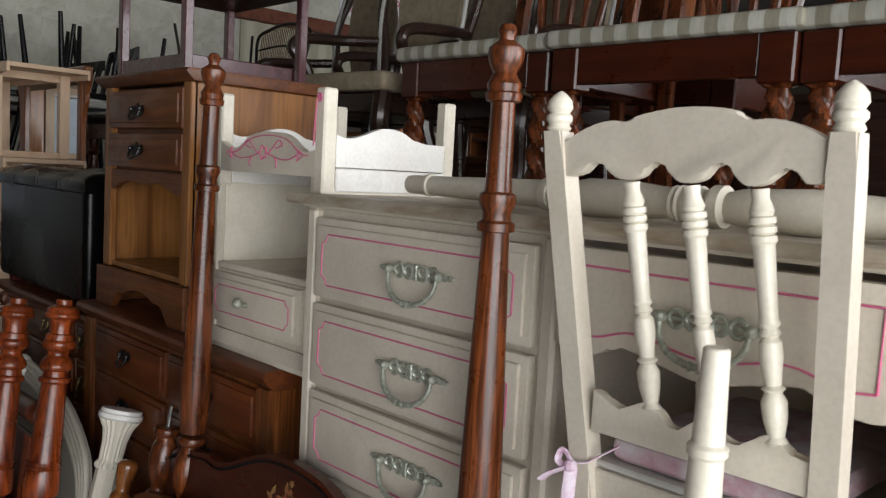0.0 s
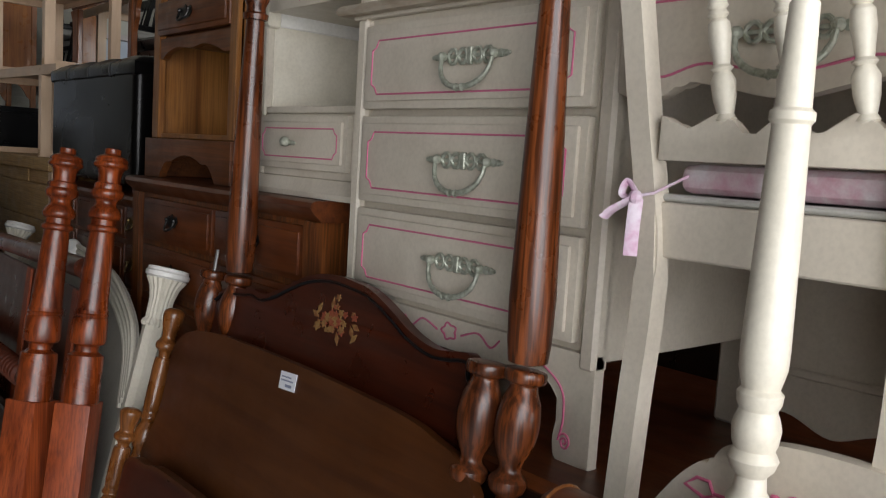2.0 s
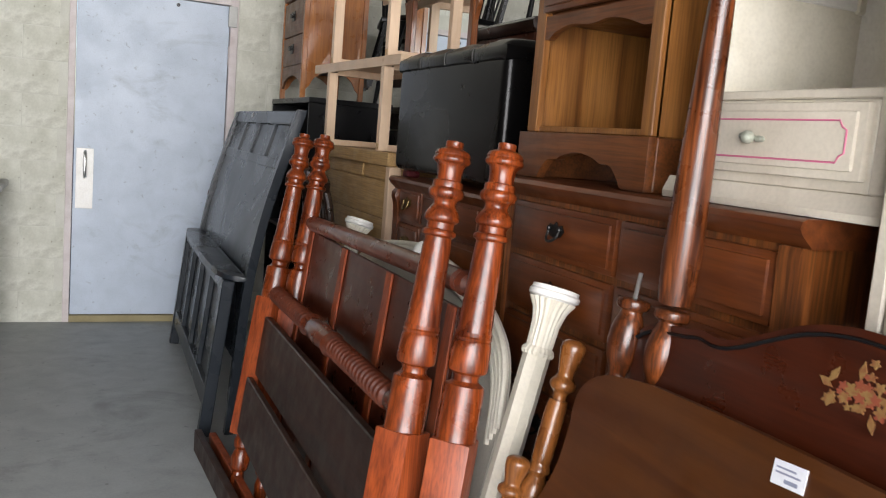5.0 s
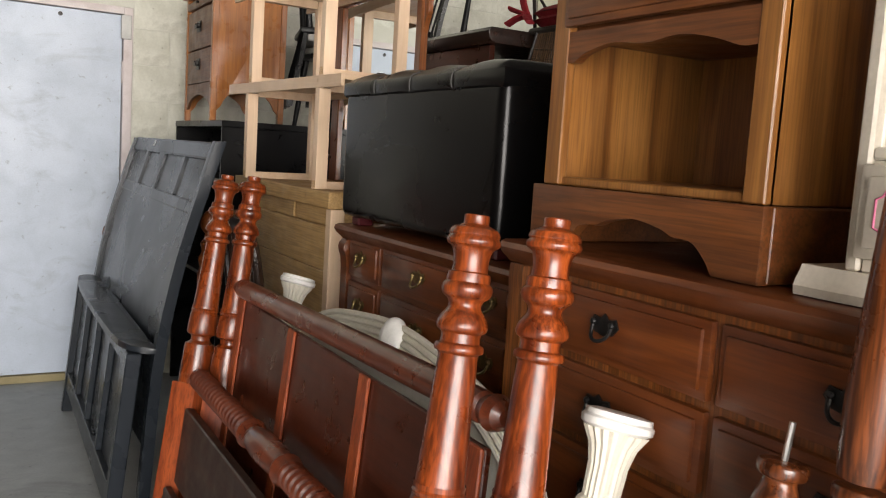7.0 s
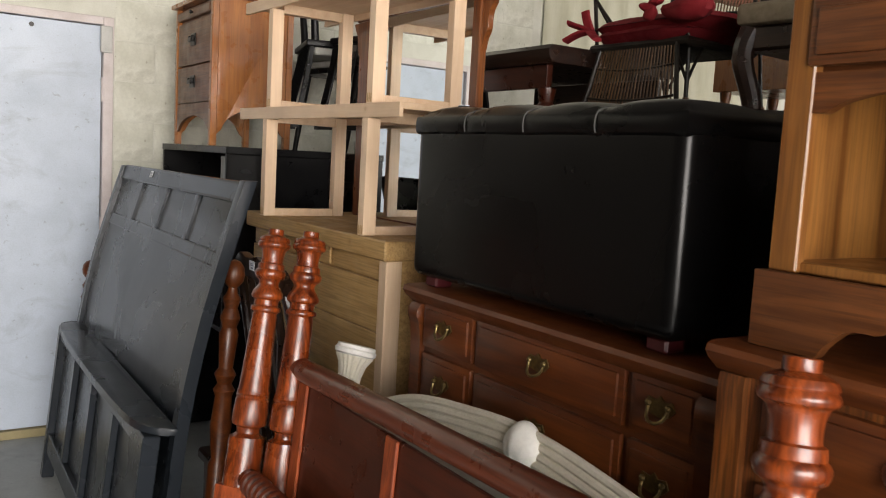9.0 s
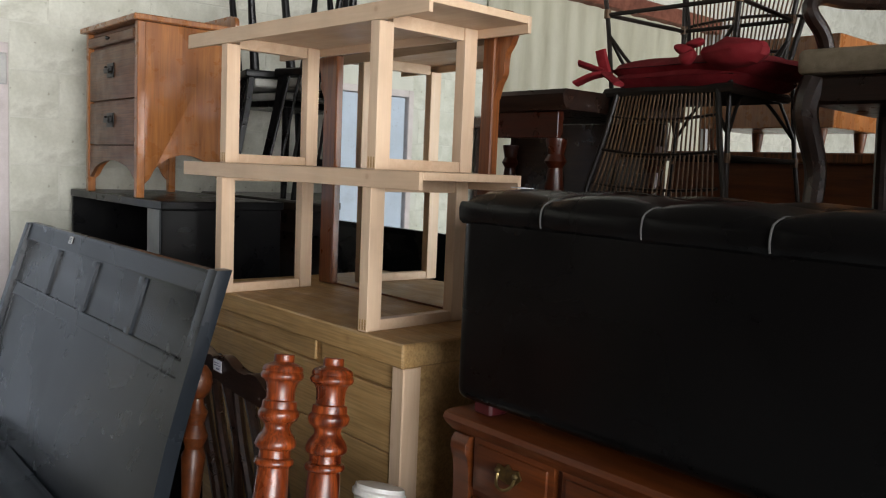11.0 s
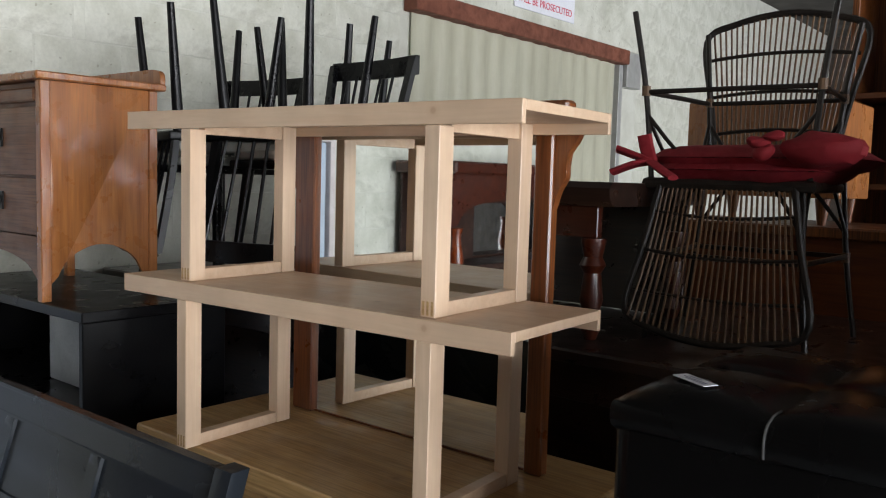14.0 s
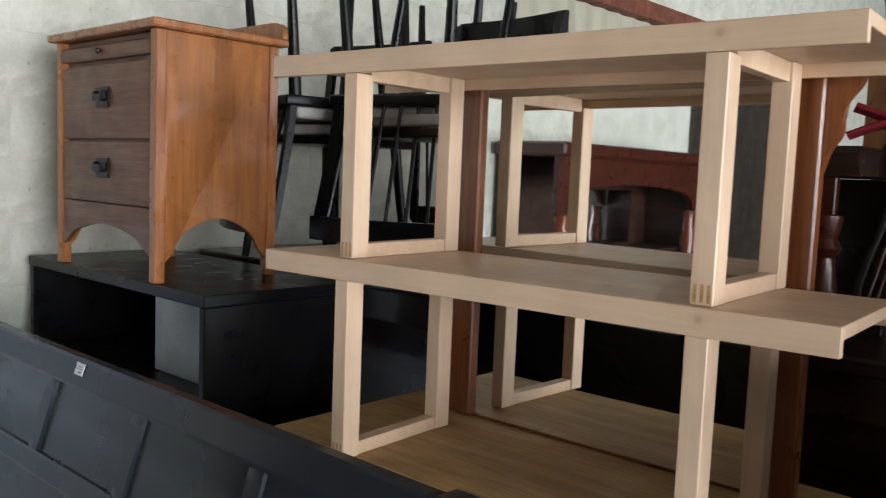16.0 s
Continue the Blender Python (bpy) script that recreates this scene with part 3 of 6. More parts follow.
# turned bed post lying on the desk
lying = thing("bed_post", "cream turned bed post lying across the desk top", "bed post", (1.08, 0.6, 1.626))
prof = [(0, 0.02), (0.03, 0.021), (0.05, 0.021), (0.052, 0.025), (0.06, 0.025), (0.062, 0.021), (0.3, 0.026), (0.33, 0.027), (0.335, 0.032), (0.35, 0.032), (0.352, 0.026), (0.36, 0.026), (0.365, 0.033), (0.38, 0.033), (0.385, 0.022), (0.4, 0.03),
        (0.42, 0.034), (0.5, 0.033), (0.56, 0.026), (0.57, 0.03), (0.575, 0.028), (0.58, 0.031), (0.585, 0.028), (0.59, 0.031), (0.61, 0.031), (0.615, 0.02), (0.63, 0.034), (0.645, 0.034), (0.65, 0.024), (0.67, 0.03), (0.76, 0.035), (0.86, 0.028), (0.87, 0.034), (0.89, 0.034), (0.9, 0.025), (1.2, 0.03)]
turned("shaft", IVORY, lying, [(z, r * 0.85) for z, r in prof], aim((1.06, 1.19, 1.656), (1.04, 0.0, 1.656)), 28)

# ---- cream chair with its back to the aisle ----
chair = thing("chair", "cream painted wooden chair with turned spindles and plaid cushion", "chair", (1.05, 0.5, 0.92))


def blade(pts, w, d):
    """A chair upright with square section along a bent line of (x, y, z)."""
    bm = bmesh.new()
    prev = None
    for p in pts:
        q = [bm.verts.new((p[0] + sx * d / 2, p[1] + sy * w / 2, p[2])) for sx, sy in ((-1, -1), (1, -1), (1, 1), (-1, 1))]
        if prev:
            for k in range(4):
                bm.faces.new((prev[k], prev[(k + 1) % 4], q[(k + 1) % 4], q[k]))
        else:
            bm.faces.new(q[::-1])
        prev = q
    bm.faces.new(prev)
    es = [e for e in bm.edges if len(e.link_faces) == 2 and abs(e.verts[0].co.z - e.verts[1].co.z) > 0.01]
    bmesh.ops.bevel(bm, geom=es, offset=0.003, segments=2, affect="EDGES")
    return bm


for ytop, ymid, ylow in ((0.692, 0.62, 0.611), (0.328, 0.318, 0.322)):
    pts = spline([(0.855, ylow, 0.92), (0.868, ymid - 0.008, 1.07), (0.88, ymid - 0.007, 1.18), (0.887, ymid, 1.28), (0.885, ymid + (ytop - ymid) * 0.42, 1.45), (0.868, ytop, 1.742)], 5)
    part("back_post", blade(pts, 0.03, 0.03), CREAM, chair)
    turned("finial", IVORY, chair, [(0, 0.013), (0.004, 0.016), (0.01, 0.013), (0.014, 0.017), (0.02, 0.017), (0.024, 0.013), (0.03, 0.017), (0.04, 0.015), (0.048, 0.008), (0.052, 0.002)], pose(0.868, ytop, 1.742), 20)
crest_top = [(0.688, 1.726), (0.66, 1.742), (0.63, 1.753), (0.605, 1.755), (0.6, 1.749), (0.58, 1.76), (0.52, 1.77), (0.46, 1.767), (0.446, 1.755), (0.41, 1.756), (0.38, 1.748), (0.35, 1.733)]
crest_low = [(0.35, 1.692), (0.372, 1.69), (0.385, 1.706), (0.4, 1.706), (0.412, 1.69), (0.43, 1.684), (0.445, 1.69), (0.46, 1.71), (0.475, 1.708), (0.488, 1.69), (0.51, 1.684), (0.525, 1.69), (0.54, 1.708), (0.556, 1.708), (0.568, 1.69), (0.59, 1.684), (0.61, 1.69), (0.625, 1.706), (0.64, 1.706), (0.655, 1.69), (0.688, 1.684)]
cut("crest_rail", CREAM, chair, [(y - 0.009, z) for y, z in spline(crest_top, 4) + spline(crest_low, 3)], 0.86, 0.88, "x", 0.003)
low_top = [(0.615, 1.415), (0.6, 1.41), (0.585, 1.4), (0.57, 1.402), (0.545, 1.415), (0.53, 1.418), (0.515, 1.4), (0.49, 1.392), (0.47, 1.415), (0.455, 1.418), (0.44, 1.398), (0.415, 1.395), (0.395, 1.414), (0.375, 1.418), (0.36, 1.4), (0.335, 1.402)]
cut("lower_rail", CREAM, chair, spline(low_top, 3) + [(0.335, 1.362), (0.615, 1.362)], 0.876, 0.894, "x", 0.003)
for ya, yb in ((0.578, 0.533), (0.498, 0.455), (0.416, 0.377)):
    L = 0.28
    prof = [(0, 0.006), (0.006, 0.012), (0.012, 0.009), (0.03, 0.013), (0.05, 0.014), (0.06, 0.009), (0.064, 0.013), (0.068, 0.009), (0.1, 0.013), (0.115, 0.012), (0.12, 0.008), (0.124, 0.012), (0.13, 0.009), (0.134, 0.012), (0.14, 0.01),
            (0.22, 0.012), (0.223, 0.0145), (0.229, 0.0145), (0.231, 0.0115), (0.233, 0.0145), (0.239, 0.0145), (0.241, 0.0115), (0.243, 0.0145), (0.249, 0.0145), (0.251, 0.0115), (0.256, 0.0135), (0.27, 0.009), (L, 0.01)]
    turned("spindle", IVORY, chair, prof, aim((0.885, yb, 1.405), (0.87, ya, 1.69)), 18)
boxes("seat_rail", CREAM, chair, (0.885, 0.32, 1.245, 0.91, 0.62, 1.312), (0.91, 0.6, 1.245, 1.25, 0.622, 1.312), (0.91, 0.315, 1.245, 1.25, 0.336, 1.312), (1.23, 0.3, 1.245, 1.26, 0.64, 1.312))
boxes("seat", WHITECLOTH, chair, (0.89, 0.31, 1.313, 1.27, 0.635, 1.322), bev=0.003)
for yy in (0.31, 0.63):
    part("front_leg", blade(spline([(1.24, yy, 0.92), (1.225, yy, 1.05), (1.245, yy, 1.25)], 4), 0.035, 0.035), CREAM, chair)
cush = thing("seat_cushion", "faded pink plaid cushion tied to the cream chair", "cushion", (1.07, 0.47, 1.323))
bm = bmesh.new()
box(bm, 0.9, 0.335, 1.324, 1.25, 0.6, 1.36, 0.017, 3)
pad = part("pad", bm, PLAIDCLOTH, cush)
bm = bmesh.new()
tube(bm, [(0.9, 0.585, 1.345), (0.87, 0.612, 1.322), (0.862, 0.628, 1.318)], 0.004, 6, flat=0.4)
tube(bm, spline([(0.86, 0.627, 1.318), (0.856, 0.64, 1.335), (0.856, 0.647, 1.318), (0.857, 0.63, 1.312)], 5), 0.006, 6, flat=0.5)
tube(bm, spline([(0.858, 0.627, 1.316), (0.852, 0.655, 1.3), (0.85, 0.668, 1.288)], 4), 0.009, 6, flat=0.3)
tube(bm, spline([(0.858, 0.627, 1.314), (0.854, 0.626, 1.28), (0.852, 0.625, 1.245)], 4), 0.0085, 6, flat=0.3)
ball(bm, (0.857, 0.628, 1.316), 0.009, 1, 1, 1, 8)
part("tie", bm, RIBBON, cush, "pink and white ribbon bow")

# ---- standing cream turned post and the low arched board behind it ----
wp = thing("bed_post", "cream turned bed post standing upright on a square block", "bed post", (0.8, 0.413, 0))
boxes("block", IVORY, wp, (0.774, 0.391, 0.0, 0.83, 0.447, 1.008), bev=0.004)
prof = [(1.008, 0.018), (1.016, 0.026), (1.025, 0.027), (1.034, 0.02), (1.05, 0.018), (1.058, 0.026), (1.068, 0.03), (1.078, 0.024), (1.084, 0.027), (1.1, 0.029), (1.11, 0.026), (1.118, 0.022), (1.125, 0.026), (1.135, 0.027), (1.14, 0.022), (1.16, 0.028), (1.18, 0.0285), (1.3, 0.025), (1.4, 0.0215), (1.404, 0.0255), (1.412, 0.0255), (1.416, 0.0205), (1.515, 0.0165), (1.517, 0.014)]
turned("shaft", IVORY, wp, [(z, r * 0.84) for z, r in prof], pose(0.802, 0.429, 0, 0.6, 0, 0), 28)
fb = thing("footboard", "cream arched footboard with pink painted flower and leaves", "bed part", (0.87, 0.3, 0.0))
arch = spline([(0.62, 0.86), (0.575, 0.935), (0.53, 1.0), (0.5, 1.03), (0.485, 1.034), (0.478, 1.05), (0.45, 1.066), (0.39, 1.077), (0.3, 1.077), (0.21, 1.055), (0.1, 0.95), (0.02, 0.86)], 5)
cut("board", CREAM, fb, arch + [(0.02, 0.0), (0.62, 0.0)], 0.842, 0.862, "x", 0.004)
fl = [(0.8405, 0.395 + (0.022 + 0.005 * math.cos(7 * a)) * math.cos(a), 1.0 + (0.022 + 0.005 * math.cos(7 * a)) * math.sin(a)) for a in [i * math.pi / 28 for i in range(56)]]
ce = [(0.8405, 0.395 + 0.008 * math.cos(a), 1.0 + 0.008 * math.sin(a)) for a in [i * math.pi / 8 for i in range(16)]]
leaf = [(0.8405, 0.515, 1.0), (0.8405, 0.5, 1.012), (0.8405, 0.485, 1.012), (0.8405, 0.478, 0.998), (0.8405, 0.49, 0.992)]
leaf2 = [(0.8405, 2 * 0.395 - p[1], p[2]) for p in leaf]
tubes("painted_line", PINK, fb, [fl, ce, leaf, leaf2], 0.0022, 6, closed=True)
tubes("painted_line", PINK, fb, [spline([(0.8405, 0.478, 1.0), (0.8405, 0.45, 1.0), (0.8405, 0.42, 0.995)], 4), spline([(0.8405, 0.37, 0.995), (0.8405, 0.34, 0.99), (0.8405, 0.31, 1.0)], 4), [(0.8405, 0.6, 0.945), (0.8405, 0.1, 0.945)]], 0.0022, 6)

# sleigh footboard with a rolled top
sl = thing("sleigh_footboard", "reddish brown sleigh bed footboard with rolled top", "bed part", (0.62, 0.2, 0))
turned("roll", wood("worn_brown_roll", (0.09, 0.022, 0.008), (0.19, 0.055, 0.02), "y", 0.4), sl, [(0, 0.036), (0.006, 0.04), (0.012, 0.042), (0.9, 0.042)], aim((0.67, 0.562, 0.978), (0.67, -0.5, 0.978)), 32)
tubes("roll_bead", HONEY, sl, [[(0.67 + 0.042 * math.cos(a), 0.55, 0.978 + 0.042 * math.sin(a)) for a in [i * math.pi / 12 for i in range(24)]]], 0.0025, 6, closed=True)
cut("panel", MAHOG, sl, spline([(0.7, 0.97), (0.69, 0.8), (0.63, 0.5), (0.62, 0.3)], 6) + [(0.62, 0.0), (0.66, 0.0), (0.66, 0.3)] + spline([(0.67, 0.5), (0.72, 0.8), (0.712, 0.97)], 5), -0.35, 0.54, "y")

# ---- four-poster bed parts with the flower headboard ----
poster = thing("headboard", "dark mahogany headboard with gilt flower decal and maple posts", "headboard", (0.8, 1.3, 0))
hb = [(1.735, 1.03), (1.7, 1.05), (1.66, 1.056), (1.62, 1.06), (1.585, 1.066), (1.545, 1.062), (1.5, 1.073), (1.44, 1.1), (1.38, 1.124), (1.31, 1.136), (1.24, 1.134), (1.18, 1.126), (1.11, 1.1), (1.06, 1.078), (1.0, 1.064), (0.96, 1.066), (0.925, 1.072), (0.91, 1.068), (0.905, 1.05), (0.885, 1.03), (0.87, 1.0)]
XF[0] = lean((0.71, 0, 0), (0.71, 1, 0), (0.885, 0, 1.08))
top_line = spline(hb, 4)
cut("panel", MAHOG, poster, top_line + [(0.87, 0.25), (1.735, 0.25)], -0.012, 0.012, "x", 0.004)
tubes("edge_stripe", BLACK, poster, [[(-0.0125, y, z - 0.014) for y, z in top_line]], 0.006, 6, flat=0.5, label="black painted edge stripe")
random.seed(4)
bm, bm2 = bmesh.new(), bmesh.new()
for k in range(46):
    y, z = 1.27 + random.gauss(0, 0.028), 1.055 + random.gauss(0, 0.0125)
    a0, r = random.random() * 6.3, random.uniform(0.004, 0.0085)
    pts = [(y + r * (1 + 0.35 * math.cos(5 * a)) * math.cos(a + a0), z + r * 0.8 * (1 + 0.35 * math.cos(5 * a)) * math.sin(a + a0)) for a in [i * math.pi / 10 for i in range(20)]]
    prism(bm if k % 3 else bm2, pts, -0.0134 - 0.0004 * k / 26, -0.0122, "x")
for y, z, a in ((1.335, 1.058, 0.4), (1.325, 1.07, 2), (1.215, 1.045, 1), (1.205, 1.035, 2.3), (1.285, 1.085, 1.6), (1.255, 1.025, 1.2), (1.205, 1.055, 0.3)):
    prism(bm, [(y + 0.013 * math.cos(a), z + 0.013 * math.sin(a)), (y - 0.006 * math.sin(a), z + 0.006 * math.cos(a)), (y - 0.013 * math.cos(a), z - 0.013 * math.sin(a)), (y + 0.006 * math.sin(a), z - 0.006 * math.cos(a))], -0.0132, -0.0122, "x")
decal = part("flower_decal", bm, DECAL, poster, "gilt floral transfer")
part("rose_petals", bm2, DECALRED, decal)
XF[0] = Matrix()
VASE = [(0, 0.012), (0.05, 0.02), (0.1, 0.024), (0.3, 0.024), (0.5, 0.018), (0.6, 0.022), (0.75, 0.03), (0.8, 0.024), (0.84, 0.015), (0.86, 0.02), (0.875, 0.022), (0.885, 0.014), (0.9, 0.013), (0.91, 0.024), (0.925, 0.027), (0.935, 0.018), (0.945, 0.016), (0.97, 0.026), (1.0, 0.031), (1.03, 0.028), (1.05, 0.021), (1.058, 0.02), (1.062, 0.028), (1.07, 0.03), (1.078, 0.028), (1.08, 0.015)]
turned("post", OAKPOST, poster, spline(VASE, 3), aim((0.71, 1.765, 0), (0.866, 1.765, 1.06)), 26)
turned("post", OAKPOST, poster, spline(VASE, 3), aim((0.68, 0.842, 0), (0.839, 0.842, 1.06)), 26)
tubes("screw", STEEL, poster, [[(0.866, 1.765, 1.06), (0.874, 1.764, 1.115)]], 0.0042, 8, label="threaded steel dowel screw")
foot = thing("canopy_bed", "red oak bed frame end with tall turned canopy posts", "bed part", (0.75, 1.2, 0), group="canopy bed")
TALL = [(0, 0.02), (0.003, 0.03), (0.03, 0.033), (0.09, 0.035), (0.16, 0.033), (0.3, 0.029), (0.46, 0.0235), (0.52, 0.021), (0.535, 0.0205), (0.537, 0.028), (0.548, 0.0285), (0.552, 0.022), (0.562, 0.021), (0.578, 0.0285), (0.588, 0.0275), (0.592, 0.021), (0.62, 0.0195), (0.74, 0.0185), (0.752, 0.0185), (0.755, 0.026), (0.768, 0.028), (0.772, 0.024), (0.785, 0.026), (0.795, 0.021), (0.805, 0.017), (0.82, 0.024), (0.838, 0.0275), (0.85, 0.026), (0.858, 0.017), (0.863, 0.0115), (0.868, 0.0115), (0.878, 0.0145), (0.89, 0.011), (0.895, 0.002)]
for y0, x0, xt, yt in ((1.675, 0.72, 0.882, 1.625), (0.783, 0.70, 0.858, 0.783)):
    turned("lower_post", OAKPOST, foot, spline(VASE, 3), aim((x0, y0, 0), (xt, y0, 1.07)), 26)
    turned("tall_post", OAKPOST, foot, [((z if z < 0.592 else 0.592 + (z - 0.592) * 0.77) * (1.005 if y0 > 1 else 0.984), r * 0.93) for z, r in TALL], aim((xt, y0, 1.076), (xt + 0.0, yt, 2.0)), 28)
XF[0] = lean((0.71, 0, 0), (0.70, 1, 0), (0.872, 0, 1.0))
boxes("rail", MAHOG, foot, (-0.012, 0.8, 0.3, 0.012, 1.66, 0.75))
XF[0] = Matrix()

# ---- plain brown headboard with a tag, and the shorter one in front ----
SPIN = [(0, 0.012), (0.06, 0.019), (0.12, 0.02), (0.3, 0.02), (0.46, 0.017), (0.5, 0.02), (0.54, 0.027), (0.6, 0.022), (0.62, 0.016), (0.63, 0.023), (0.65, 0.019), (0.67, 0.026), (0.7, 0.025), (0.72, 0.017), (0.73, 0.023), (0.745, 0.018), (0.76, 0.02), (0.86, 0.02), (0.87, 0.013), (0.885, 0.015), (0.893, 0.024), (0.905, 0.025), (0.915, 0.017), (0.925, 0.016), (0.95, 0.021), (0.972, 0.024), (0.982, 0.021), (0.988, 0.012)]
plain = thing("headboard", "plain brown maple headboard with a price tag and spindle posts", "headboard", (0.7, 1.3, 0))
XF[0] = lean((0.615, 0, 0), (0.615, 1, 0), (0.815, 0, 0.96))
bm = bmesh.new()
edge = spline([(1.84, 0.66), (1.8, 0.76), (1.795, 0.84), (1.8, 0.9), (1.775, 0.935), (1.73, 0.958), (1.65, 0.972), (1.56, 0.978), (1.31, 0.982), (1.0, 0.975), (0.9, 0.96), (0.85, 0.948), (0.81, 0.92), (0.79, 0.885), (0.78, 0.8)], 4)
prism(bm, edge + [(0.78, 0.2), (1.85, 0.2)], -0.01, 0.01, "x", 0.003)
part("panel", bm, MAPLEBROWN, plain)
XF[0] = Matrix()
turned("post", HONEY, plain, spline(SPIN, 3), aim((0.605, 1.85, 0), (0.838, 1.888, 0.985)), 22)
short = thing("headboard", "short brown maple headboard with honey coloured finial posts", "headboard", (0.6, 1.3, 0))
XF[0] = lean((0.575, 0, 0), (0.575, 1, 0), (0.705, 0, 0.67))
edge = spline([(1.84, 0.45), (1.81, 0.55), (1.805, 0.62), (1.8, 0.655), (1.76, 0.675), (1.7, 0.676), (1.66, 0.686), (1.6, 0.69), (1.44, 0.692), (1.2, 0.688), (0.98, 0.68), (0.88, 0.66), (0.84, 0.6)], 4)
cut("panel", MAHOG, short, edge + [(0.84, 0.1), (1.85, 0.1)], -0.01, 0.01, "x", 0.003)
cut("edge_band", MAPLEBROWN, short, [(y, z + 0.0015) for y, z in edge] + [(y, z - 0.006) for y, z in reversed(edge)], -0.0105, 0.0105, "x")
XF[0] = Matrix()
for y in (1.885, 0.8):
    turned("post", HONEY, short, spline([(z * 0.762, r) for z, r in SPIN], 3), aim((0.575, y, 0), (0.738, y, 0.752)), 22)
tag_card(pose(0.7975, 1.31, 0.93, 0, -4, -90) @ pose(0, 0, 0, -12, 0, 0), 0.055, 0.032)

# ---- brown dresser, pine and white nightstands on it ----
def dresser(name, label, x, y0, y1, top, depth, cols, rows, pull, side):
    d = thing(name, label, "dresser", (x + depth / 2, (y0 + y1) / 2, 0))
    boxes("body", side, d, (x + 0.012, y0 + 0.012, 0.0, x + depth, y1 - 0.012, top - 0.03))
    bm = bmesh.new()
    prism(bm, [(x + 0.004, top - 0.045), (x - 0.006, top - 0.036), (x - 0.018, top - 0.026), (x - 0.026, top - 0.014), (x - 0.022, top - 0.004), (x - 0.012, top), (x + depth, top), (x + depth, top - 0.045)], y0 - 0.012, y1 + 0.012, "y")
    part("top", bm, BROWNDRESS, d)
    for yy in (y0, y1 - 0.045):
        bm = bmesh.new()
        prism(bm, spline([(x - 0.004, top - 0.045), (x - (0.016 if pull is BRASS else 0.006), top - 0.07), (x - 0.004, top - 0.12), (x - 0.002, top - 0.3), (x, 0.02)], 6) + [(x + 0.03, 0.0), (x + 0.03, top - 0.045)], yy, yy + 0.045, "y", 0.004)
        part("corner_stile", bm, side, d)
    for z0, z1 in rows:
        for a, b in cols:
            f = drawer_face(d, BROWNDRESS, x, a, b, z0, z1)
            bail_pull(f, x - 0.007, (a + b) / 2, (z0 + z1) / 2 + 0.008, pull, 0.03)
    return d


dresser("dresser", "brown wooden dresser with dark iron pulls, two nightstands on top", 0.955, 1.485, 2.485, 1.248, 0.48,
        ((1.972, 2.412), (1.535, 1.955)), ((1.07, 1.19), (0.93, 1.055), (0.77, 0.915), (0.6, 0.755), (0.4, 0.585), (0.15, 0.38)), IRON, BROWNSIDE)
dresser("dresser", "warm brown dresser with brass pulls under a leather ottoman", 1.02, 2.525, 3.485, 1.178, 0.5,
        ((3.222, 3.432), (2.742, 3.205), (2.568, 2.725)), ((1.03, 1.14), (0.885, 1.015), (0.72, 0.87), (0.54, 0.705), (0.34, 0.525), (0.12, 0.32)), BRASS, BROWNDRESS)

pns = thing("nightstand", "amber pine nightstand with two drawers above an open shelf", "nightstand", (1.18, 2.2, 1.249))
X0, X1, Y0, Y1 = 0.985, 1.37, 1.93, 2.445
scal = [(Y0, 1.25), (Y0 + 0.07, 1.25), (Y0 + 0.085, 1.272), (Y0 + 0.12, 1.3), (Y0 + 0.15, 1.297), (Y0 + 0.18, 1.308), (Y0 + 0.245, 1.318), (Y0 + 0.31, 1.308), (Y0 + 0.34, 1.297), (Y0 + 0.37, 1.3), (Y0 + 0.405, 1.272), (Y0 + 0.42, 1.25), (Y1, 1.25)]
cut("plinth_front", PINEDARK, pns, [scal[0]] + spline(scal[1:-1], 3) + [scal[-1], (Y1 + 0.012, 1.25), (Y1 + 0.012, 1.36), (Y0 - 0.012, 1.36), (Y0 - 0.012, 1.25)], X0 - 0.014, X0 + 0.008, "x", 0.003)
boxes("plinth_side", PINEDARK, pns, (X0 + 0.008, Y0 - 0.012, 1.25, X1, Y0 + 0.012, 1.36), (X0 + 0.008, Y1 - 0.012, 1.25, X1, Y1 + 0.012, 1.36))
boxes("side", PINE, pns, (X0 + 0.01, Y0, 1.361, X1, Y0 + 0.018, 1.87))
boxes("side", PINE, pns, (X0 + 0.01, Y1 - 0.018, 1.361, X1, Y1, 1.87))
boxes("back", PINE, pns, (X1 - 0.012, Y0 + 0.018, 1.361, X1, Y1 - 0.018, 1.87))
boxes("shelf", PINE, pns, (X0 + 0.01, Y0 + 0.018, 1.361, X1 - 0.012, Y1 - 0.018, 1.376))
boxes("stile", PINE, pns, (X0, Y0, 1.361, X0 + 0.02, Y0 + 0.04, 1.87))
boxes("stile", PINE, pns, (X0, Y1 - 0.045, 1.361, X0 + 0.02, Y1, 1.87))
ar = [(1.97, 1.585), (2.0, 1.585), (2.05, 1.6), (2.12, 1.612), (2.2, 1.605), (2.28, 1.612), (2.35, 1.6), (2.38, 1.585), (2.4, 1.585)]
cut("arch_rail", PINEDARK, pns, spline(ar, 4) + [(2.4, 1.64), (1.97, 1.64)], X0 + 0.002, X0 + 0.02, "x")
boxes("inner_box", PINEDARK, pns, (X0 + 0.021, Y0 + 0.018, 1.63, X1 - 0.012, Y1 - 0.018, 1.865))
for z0, z1, zh in ((1.755, 1.856, 1.797), (1.648, 1.74, 1.693)):
    f = drawer_face(pns, PINEDARK, X0 - 0.006, 1.965, 2.41, z0, z1)
    bail_pull(f, X0 - 0.012, 2.205, zh + 0.004, IRON, 0.036)
bm = bmesh.new()
